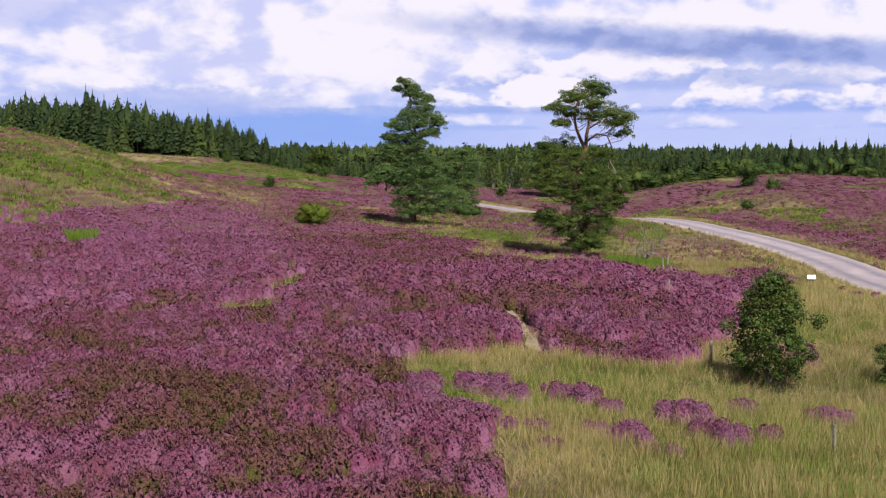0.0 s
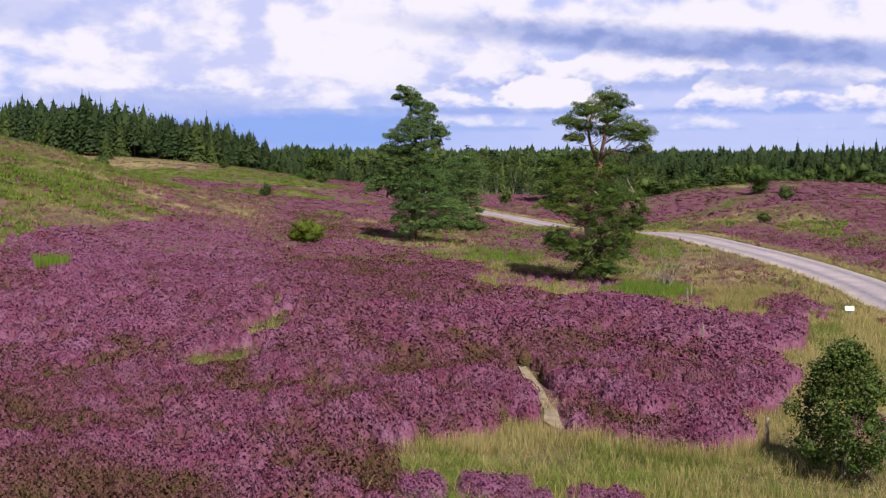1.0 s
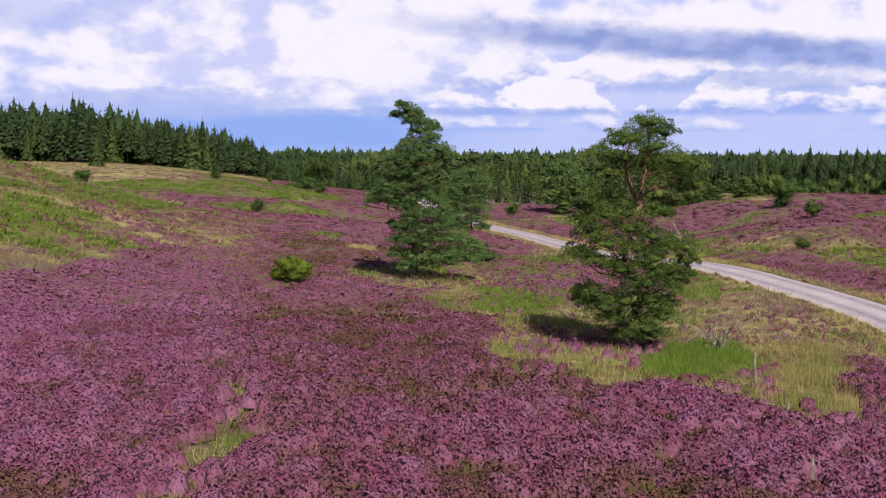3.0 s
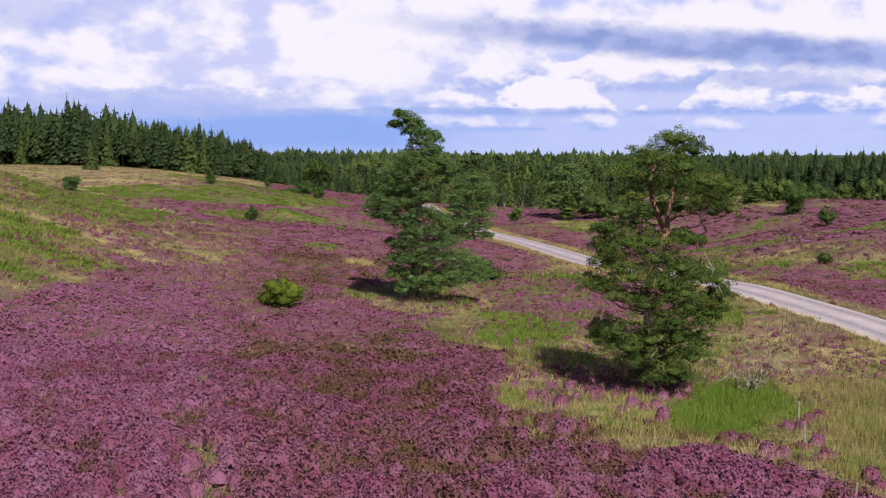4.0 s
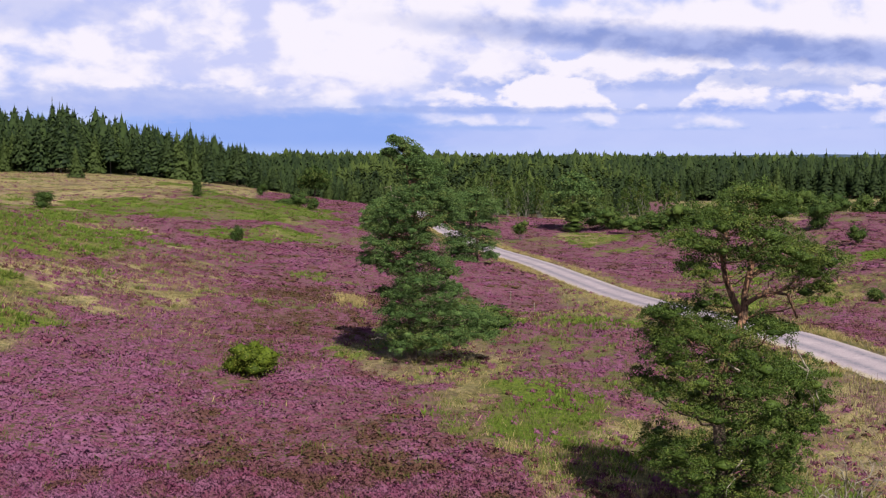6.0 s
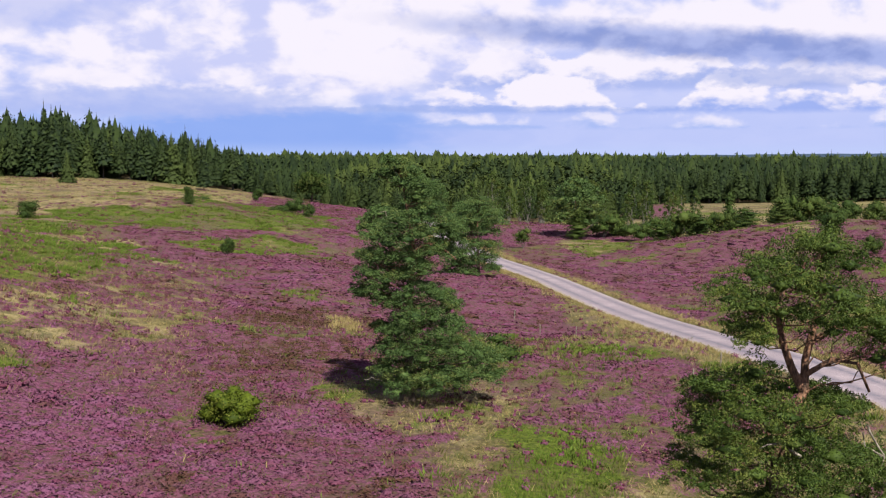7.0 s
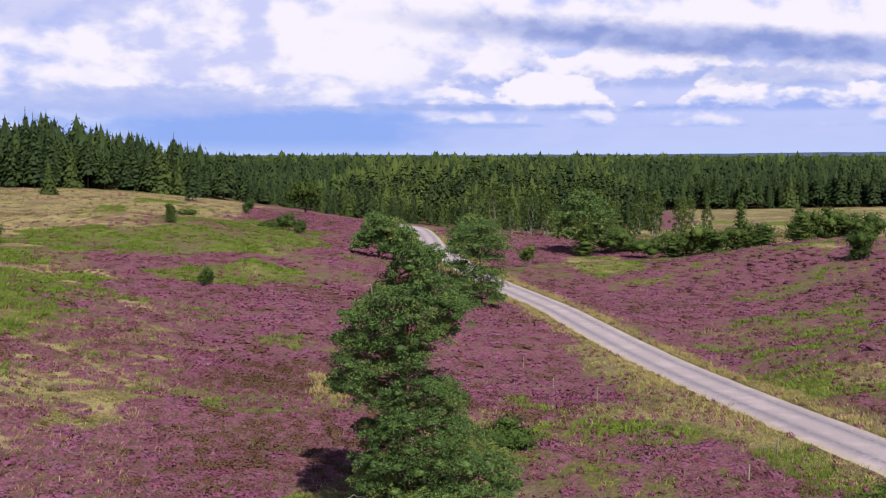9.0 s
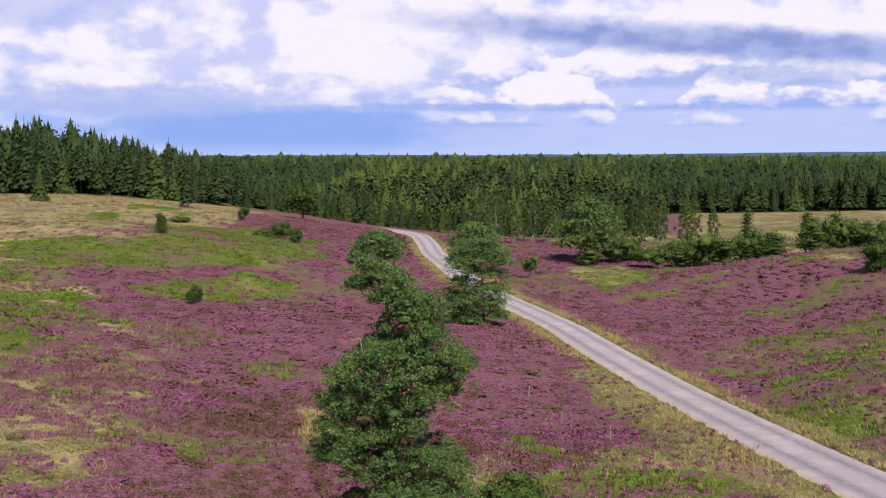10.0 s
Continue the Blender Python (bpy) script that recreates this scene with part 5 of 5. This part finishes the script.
leafy_bush("juniper_bush", "large round juniper on the ridge's crest", 53.1, 211, 4.6, 3.7, M_JUNIPER, 32, 0.2, 3200)
leafy_bush("juniper_bush", "round bluish juniper in heather on the ridge", 51.6, 190, 2.9, 2.5, M_JUNIPER, 33, 0.16, 1800)
leafy_bush("juniper_bush", "small round juniper on the slope above the lane", 31.4, 125.5, 1.5, 1.25, M_JUNIPER, 34, 0.12, 1300)
leafy_bush("juniper_bush", "low wide juniper beside the tall pine", 2.2, 110.5, 3.6, 1.6, M_JUNIPER, 35, 0.14, 1800)
leafy_bush("birch_sapling", "thin young birch on the far heath", 11.6, 240, 3.4, 3.6, M_BIRCH, 36, 0.28, 500, category="tree", trunk=0.8)
rng = np.random.default_rng(44)
for k in range(42):
    bx = 24 + 62 * (k / 41) + rng.uniform(-2, 2)
    by = 262 - 0.32 * (bx - 24) + rng.uniform(-9, 9)
    leafy_bush("juniper_bush", "dark green juniper in the scrub belt behind the ridge", bx, by, rng.uniform(4.0, 7.5), rng.uniform(3.0, 5.8), M_JUNIPER if k % 5 else M_BIRCH, 250 + k, 0.28, 900, "dome" if k % 4 else "column", group="scrub belt behind the ridge")
for bx, by, bw, bh in ((76, 262, 4, 4.6), (72, 300, 5, 6), (79, 310, 6, 6.5), (66, 330, 4, 7.5), (85, 350, 4, 5)):
    leafy_bush("juniper_bush", "tall juniper standing in the straw-coloured clearing", bx, by, bw, bh, M_JUNIPER, int(bx * 7 + by), 0.4, 420, "column", group="clearing junipers")
for k in range(26):
    bx = 6 + 48 * (k / 25) + rng.uniform(-1.5, 1.5)
    by = 312 + rng.uniform(-14, 22) - 0.25 * abs(bx - 30)
    bh = rng.uniform(7, 11.5)
    leafy_bush("birch_tree", "slender birch at the near rim of the wood", bx, by, bh * 0.42, bh, M_BIRCH if k % 3 else M_JUNIPER, 100 + k, 0.30, 1300, "tree", category="tree", group="birches along the wood", trunk=bh * 0.14, bark=M_WHITEBARK, lumps=30)


def conifer_form(rng, n, flake, wide=0.2, bare=0.12, taper=0.85, tiers=9, ragged=0.25):
    """A spruce of unit height as verts, tris, tip: a dark inner cone and overlapping drooping branch sprays in uneven tiers."""
    v, f = [], []
    for k in range(5):
        a = 6.283 * k / 5
        v.append(np.array([wide * 0.62 * math.cos(a), wide * 0.62 * math.sin(a), bare]))
    v.append(np.array([0, 0, 0.96]))
    f += [(k, (k + 1) % 5, 5) for k in range(5)]
    lean = rng.uniform(0, 6.283, 4)
    for i in range(n):
        u = 1 - math.sqrt(1 - 0.985 * (i + rng.uniform(0, 1)) / n)
        a = 2.39996 * i + rng.uniform(-0.3, 0.3)
        step = (tiers * u + 0.35 * math.sin(2 * a + lean[0])) % 1.0
        r = wide * (1 - u) ** taper * (1.12 - 0.42 * step + 0.12 * math.sin(3 * a + lean[1] + 4 * u)) * rng.uniform(1 - 1.6 * ragged, 1 + 0.5 * ragged) + 0.004
        d = np.array([math.cos(a), math.sin(a), 0.0])
        c = d * r + np.array([0, 0, bare + (0.985 - bare) * u])
        out = d + np.array([0, 0, 0.7]) + rng.normal(0, 0.22, 3)
        out /= np.linalg.norm(out)
        fall = d * rng.uniform(0.2, 0.9) + np.array([0, 0, -1.0])
        fall -= out * fall.dot(out)
        fall /= np.linalg.norm(fall)
        size = flake * (0.55 + 0.75 * (1 - u)) * rng.uniform(0.6, 1.3)
        w = np.cross(out, fall) * size * rng.uniform(0.45, 0.75)
        j = len(v)
        v += [c - fall * size * 0.5, c + fall * size * 0.35 + w, c + fall * size * 0.6 - w * 0.6]
        f.append((j, j + 1, j + 2))
    top = len(v)
    v += [np.array([-0.006, 0, 0.93]), np.array([0.006, 0.003, 0.93]), np.array([0, 0, 1.0])]
    f.append((top, top + 1, top + 2))
    v = np.array(v)
    return v, np.array(f), np.clip(v[:, 2], 0, 1)


def broad_form(rng, n, flake):
    """A broad-leaved tree of unit height: a lumpy crown of leaf flakes over a short stem."""
    v, f = [], []
    for k in range(n):
        a, u = 2.39996 * k, (k + 0.5) / n
        z = 1 - 2 * u
        r = math.sqrt(max(0.0, 1 - z * z)) * (0.8 + 0.35 * math.sin(3 * a + 5 * z))
        out = np.array([math.cos(a) * r, math.sin(a) * r, z])
        c = out * (0.20, 0.20, 0.43) * rng.uniform(0.6, 1.12) + np.array([0, 0, 0.57])
        nn = out + rng.normal(0, 0.35, 3) + np.array([0, 0, 0.3])
        nn /= np.linalg.norm(nn)
        d = np.cross(nn, rng.normal(0, 1, 3))
        d = d / np.linalg.norm(d) * flake
        w = np.cross(nn, d) * 0.8
        j = len(v)
        v += [c - d * 0.7 + w, c + d * 1.2, c - d * 0.7 - w]
        f.append((j, j + 1, j + 2))
    v = np.array(v)
    return v, np.array(f), np.clip(v[:, 2], 0, 1)


def make_woods():
    rng = np.random.default_rng(9)
    # trees of the wood's rim, one by one
    tall_forms = []
    for k in range(6):
        v, f, t = conifer_form(rng, 640, 0.064, wide=(0.13, 0.17, 0.20, 0.26, 0.17, 0.22)[k], taper=(1.0, 0.75, 0.55, 0.85, 0.6, 0.48)[k], bare=(0.10, 0.05, 0.18, 0.02, 0.26, 0.14)[k], ragged=0.32, tiers=(15, 12, 11, 10, 12, 8)[k])
        n = len(v)
        tall_forms.append((mesh_of("crown", v, f, M_SPRUCE, tip=t, tint=np.full(n, (0.0, 0.15, 0.35, 0.6, 0.05, 0.25)[k])),
                           mesh_of("trunk", *tube([(0, 0, 0), (0, 0, 0.5), (0, 0, 0.97)], (0.011, 0.008, 0.002), 6), M_GREYBARK)))
    spots = []
    for x in np.arange(-150, 175, 3.9):
        for row in range(2):
            spots.append((x + rng.uniform(-1.2, 1.2), float(wood_edge(x)) + 3 + row * 5 + rng.uniform(-1.5, 2.5)))
    for i, (x, y) in enumerate(spots):
        if abs(x) > 8 + 0.40 * y or lane_near(np.array([x]), np.array([y]))[0][0] < 6:
            continue
        h = rng.uniform(4.5, 8.5) if -40 < x < 58 else rng.uniform(9.0, 14.4)
        h *= 1 - 0.40 * float(smooth(-62, -46, x)) * (x < -38)
        crown, trunk = tall_forms[rng.integers(0, 6)]
        tree = tagged(new("spruce_tree"), "dark green spruce at the wood's edge", "tree", "spruces along the wood's edge")
        tree.location = (x, y, at(x, y) - 0.1)
        tree.scale = (h * rng.uniform(0.85, 1.25), h * rng.uniform(0.85, 1.25), h)
        tree.rotation_euler = (0, 0, rng.uniform(0, 6.28))
        part("trunk", trunk, tree)
        part("crown", crown, tree)
    for x, y, h in ((-95.6, 328, 18.4), (-93.2, 326, 17.3), (-91.3, 330, 16.0), (-67.2, 350, 15.2), (-57.0, 322, 12.0), (135, 474, 19.0), (140, 476, 16.5), (146, 473, 17.6), (149, 478, 16.2), (152.5, 474, 18.2), (157, 476, 17.4), (160, 473, 16.8), (165.5, 475, 18.6)):
        crown, trunk = tall_forms[0]
        tree = tagged(new("spruce_tree"), "tall spire-topped spruce standing above the wood", "tree", "tall spruces")
        tree.location, tree.scale = (x, y, at(x, y) - 0.1), (h * 0.95, h * 0.95, h)
        part("trunk", trunk, tree)
        part("crown", crown, tree)
    crown, trunk = tall_forms[3]
    tree = tagged(new("spruce_tree"), "young light green spruce branched to the ground before the wood", "tree", "spruces along the wood's edge")
    tree.location, tree.scale = (-83.5, 306, at(-83.5, 306) - 0.1), (7.4, 7.4, 7.6)
    part("trunk", trunk, tree)
    part("crown", crown, tree)
    # the woods behind, out to the horizon
    soup = Soup()
    for y0, y1, step, n, flake, wide in ((320, 520, 4.4, 96, 0.092, 0.31), (520, 800, 6.2, 50, 0.12, 0.40), (800, 1500, 11.0, 34, 0.16, 0.52), (1500, 3000, 27, 16, 0.28, 0.85)):
        forms = [conifer_form(rng, n, flake, wide=wide * rng.uniform(0.75, 1.3), bare=0.15, taper=rng.uniform(0.5, 0.9), tiers=6, ragged=0.26) for _ in range(5)] + [broad_form(rng, int(n * 1.2), flake * 0.62) for _ in range(2)]
        x, y = strew_places(rng, -0.42 * y1 - 10, 0.42 * y1 + 10, y0, y1, step, 0.385)
        m = (y > wood_edge(x) + 11) & (lane_near(x, y)[0] > 6)
        x, y = x[m], y[m]
        grown = np.where((x > -62) & (x < 60 + 0.10 * (y - 340)), smooth(330, 700, y), 1.0)
        h = (5.8 + 4.6 * grown + 3.0 * rough_noise(x, y, 40, 81)) * rng.uniform(0.55, 1.15, len(x)) + np.where(rng.uniform(0, 1, len(x)) < 0.06, 2.2 + 0.0016 * y, 0)
        tint = np.clip(rough_noise(x, y, 34, 82) * 1.5 - 0.30 + rng.uniform(-0.45, 0.45, len(x)), 0, 1)
        tint = np.clip(tint - 0.55 * ((x < -50) | (x > 58 + 0.1 * (y - 340))) * (y < 800), 0, 1)
        leafy = rough_noise(x, y, 30, 83) + 0.25 * rng.uniform(-1, 1, len(x)) > np.where(y > 620, 2.0, np.where((x > -40) & (x < 70), 0.46, 2.0))
        pick = np.where(leafy, rng.integers(5, 7, len(x)), rng.integers(0, 5, len(x)))
        p = np.stack([x, y, height(x, y) - 0.2], -1)
        for k in range(7):
            q = pick == k
            soup.strew(forms[k], p[q], rng.uniform(0, 6.28, q.sum()), h[q] * rng.uniform(0.85, 1.2, q.sum()), h[q], tint[q])
    tagged(new("spruce_wood", soup.mesh("spruce_wood", M_SPRUCE)), "dense dark spruce plantation stretching to the horizon", "forest", kind="stuff")


make_woods()


def make_far_hills():
    xs = np.linspace(-2600, 2600, 160)
    v, f = [], []
    for k, x in enumerate(xs):
        z = 13 + 7 * float(rough_noise(x, 0.0, 700, 91)) + 3 * float(value_noise(x, 9.0, 70, 92)) + (5 if x > 500 else 0) * min(1, (x - 500) / 500)
        v += [(x, 3300, -10), (x, 3300 + 60, z), (x, 3900, z - 3)]
        if k:
            a = 3 * k
            f += [(a - 3, a, a + 1, a - 2), (a - 2, a + 1, a + 2, a - 1)]
    tagged(new("backdrop", mesh_of("backdrop", v, f, M_FAR)), "low wooded hills on the horizon, coloured blue-grey for haze", "hills", kind="structure")


make_far_hills()


# ---- small things ----


def fence_post(x, y, tall, lean, thick=0.035):
    me = from_bm("post", box(0, 0, tall / 2 - 0.2, thick * 2, thick * 2, tall + 0.4, 0.012), M_POST)
    ob = tagged(new("fence_post", me), "weathered grey wooden fence post standing in heather", "fence post", "fence posts across the heath")
    ob.matrix_world = Matrix.Translation((x, y, at(x, y))) @ pose(0, 0, 0, lean, lean * 0.7, x * 37)


for fx, fy, fh, fl in ((12.3, 66.5, 0.95, 2), (11.3, 62.2, 0.9, -3), (10.0, 53.5, 0.8, 3), (8.6, 46.2, 0.85, -2), (7.5, 33.8, 0.75, 1), (8.2, 25.2, 0.6, 2), (8.7, 128.6, 0.85, 2), (5.2, 146.6, 0.85, -3), (6.8, 138, 0.8, 1), (15.2, 111, 0.8, -2), (12.6, 106, 0.75, 3)):
    fence_post(fx, fy, fh, fl)


def info_sign(x, y):
    root = tagged(new("sign"), "small white sign board on a low post beside the lane", "sign")
    root.matrix_world = Matrix.Translation((x, y, at(x, y))) @ pose(0, 0, 0, 0, 0, -12)
    part("post", from_bm("post", box(0, 0.05, 0.3, 0.06, 0.06, 0.9, 0.008), M_STEEL), root, "grey steel post")
    bm = box(0, 0, 0, 0.42, 0.03, 0.25, 0.008)
    bm.transform(Matrix.Translation((0, 0, 0.62)) @ Matrix.Rotation(radians(-35), 4, "X"))
    part("board", from_bm("board", bm, M_SIGN), root, "plain white board")


info_sign(19.6, 64.5)


def dead_shrub(x, y):
    rng = np.random.default_rng(77)
    root = tagged(new("dead_shrub"), "bleached dead shrub with bare twisted limbs in the grass", "dead shrub")
    root.location = (x, y, at(x, y) - 0.05)
    for k in range(13):
        a = rng.uniform(0, 6.283)
        tip = np.array([math.cos(a) * rng.uniform(0.8, 2.3), math.sin(a) * rng.uniform(0.5, 1.4), rng.uniform(0.3, 1.9)])
        limb = bough(rng, (rng.normal(0, 0.1), rng.normal(0, 0.1), 0), tip, -0.15, 7, 0.22)
        b = part("limb", mesh_of("limb", *tube(limb, np.linspace(0.038, 0.007, 7), 5), M_DEADWOOD), root)
        for j in range(6):
            p = limb[rng.integers(2, 7)]
            twig = bough(rng, p, p + rng.normal(0, 0.3, 3) + np.array([0, 0, 0.15]), 0, 4, 0.2)
            part("twig", mesh_of("twig", *tube(twig, np.linspace(0.014, 0.004, 4), 4), M_DEADWOOD), b)


dead_shrub(12.2, 73.5)


def heather_bush(x, y, wide, tall, seed, dull=0.2):
    rng = np.random.default_rng(seed)
    soup = Soup()
    tall, r = tall * 1.7, wide * 0.58
    form = cushion(rng, int(420 * wide), 1.0, 1.0, 0.045 / r, 0.022 / r, 9)
    form[0][:] *= (1 + 0.35 * (rough_noise(form[0][:, 0] * r + seed, form[0][:, 1] * r, 0.22, seed) - 0.5))[:, None]
    form = (form[0], form[1], np.clip(form[2] + 0.4, 0, 1.2))
    lumps = [(0, 0, 0.7)] + [(math.cos(a) * 0.75, math.sin(a) * 0.75, rng.uniform(0.4, 0.7)) for a in rng.uniform(0, 6.283, 5)]
    for lx, ly, s in lumps:
        soup.strew(form, np.array([[lx * r, ly * r, 0.0]]), rng.uniform(0, 6, 1), np.array([r * s]), np.array([tall * (0.5 + 0.5 * s)]), np.array([dull * rng.uniform(0.0, 0.6)]))
    ob = tagged(new("heather_bush", soup.mesh("heather_bush", M_HEATHER)), "rounded purple heather bush in full bloom in dry grass", "heather", "heather bushes in the grass")
    ob.location = (x, y, at(x, y) - 0.04)


heather_bush(-0.58, 26.64, 1.21, 0.34, 200, 0.15)
heather_bush(0.88, 28.42, 1.13, 0.34, 201, 0.27)
heather_bush(1.41, 28.17, 0.82, 0.23, 202, 0.39)
heather_bush(0.47, 25.94, 0.96, 0.32, 203, 0.21)
heather_bush(1.43, 25.59, 0.47, 0.16, 204, 0.33)
heather_bush(2.02, 25.59, 0.42, 0.16, 205, 0.15)
heather_bush(2.71, 28.66, 0.72, 0.24, 206, 0.27)
heather_bush(3.29, 28.46, 0.71, 0.27, 207, 0.39)
heather_bush(3.75, 27.92, 0.58, 0.17, 208, 0.21)
heather_bush(3.21, 25.74, 0.53, 0.16, 209, 0.33)
heather_bush(4.00, 24.99, 1.03, 0.28, 210, 0.15)
heather_bush(5.37, 26.97, 0.89, 0.34, 211, 0.27)
heather_bush(5.92, 25.77, 1.06, 0.32, 212, 0.39)
heather_bush(6.98, 28.74, 0.72, 0.21, 213, 0.21)
heather_bush(7.05, 26.31, 0.49, 0.19, 214, 0.33)
heather_bush(1.13, 26.19, 0.43, 0.16, 215, 0.15)
heather_bush(0.38, 24.06, 0.59, 0.17, 216, 0.27)
heather_bush(10.67, 36.17, 1.39, 0.34, 217, 0.39)
heather_bush(4.57, 24.24, 0.59, 0.16, 218, 0.21)
heather_bush(2.15, 24.20, 0.40, 0.16, 219, 0.33)
heather_bush(-0.32, 28.52, 0.95, 0.34, 220, 0.15)
heather_bush(9.24, 28.93, 0.97, 0.24, 221, 0.27)
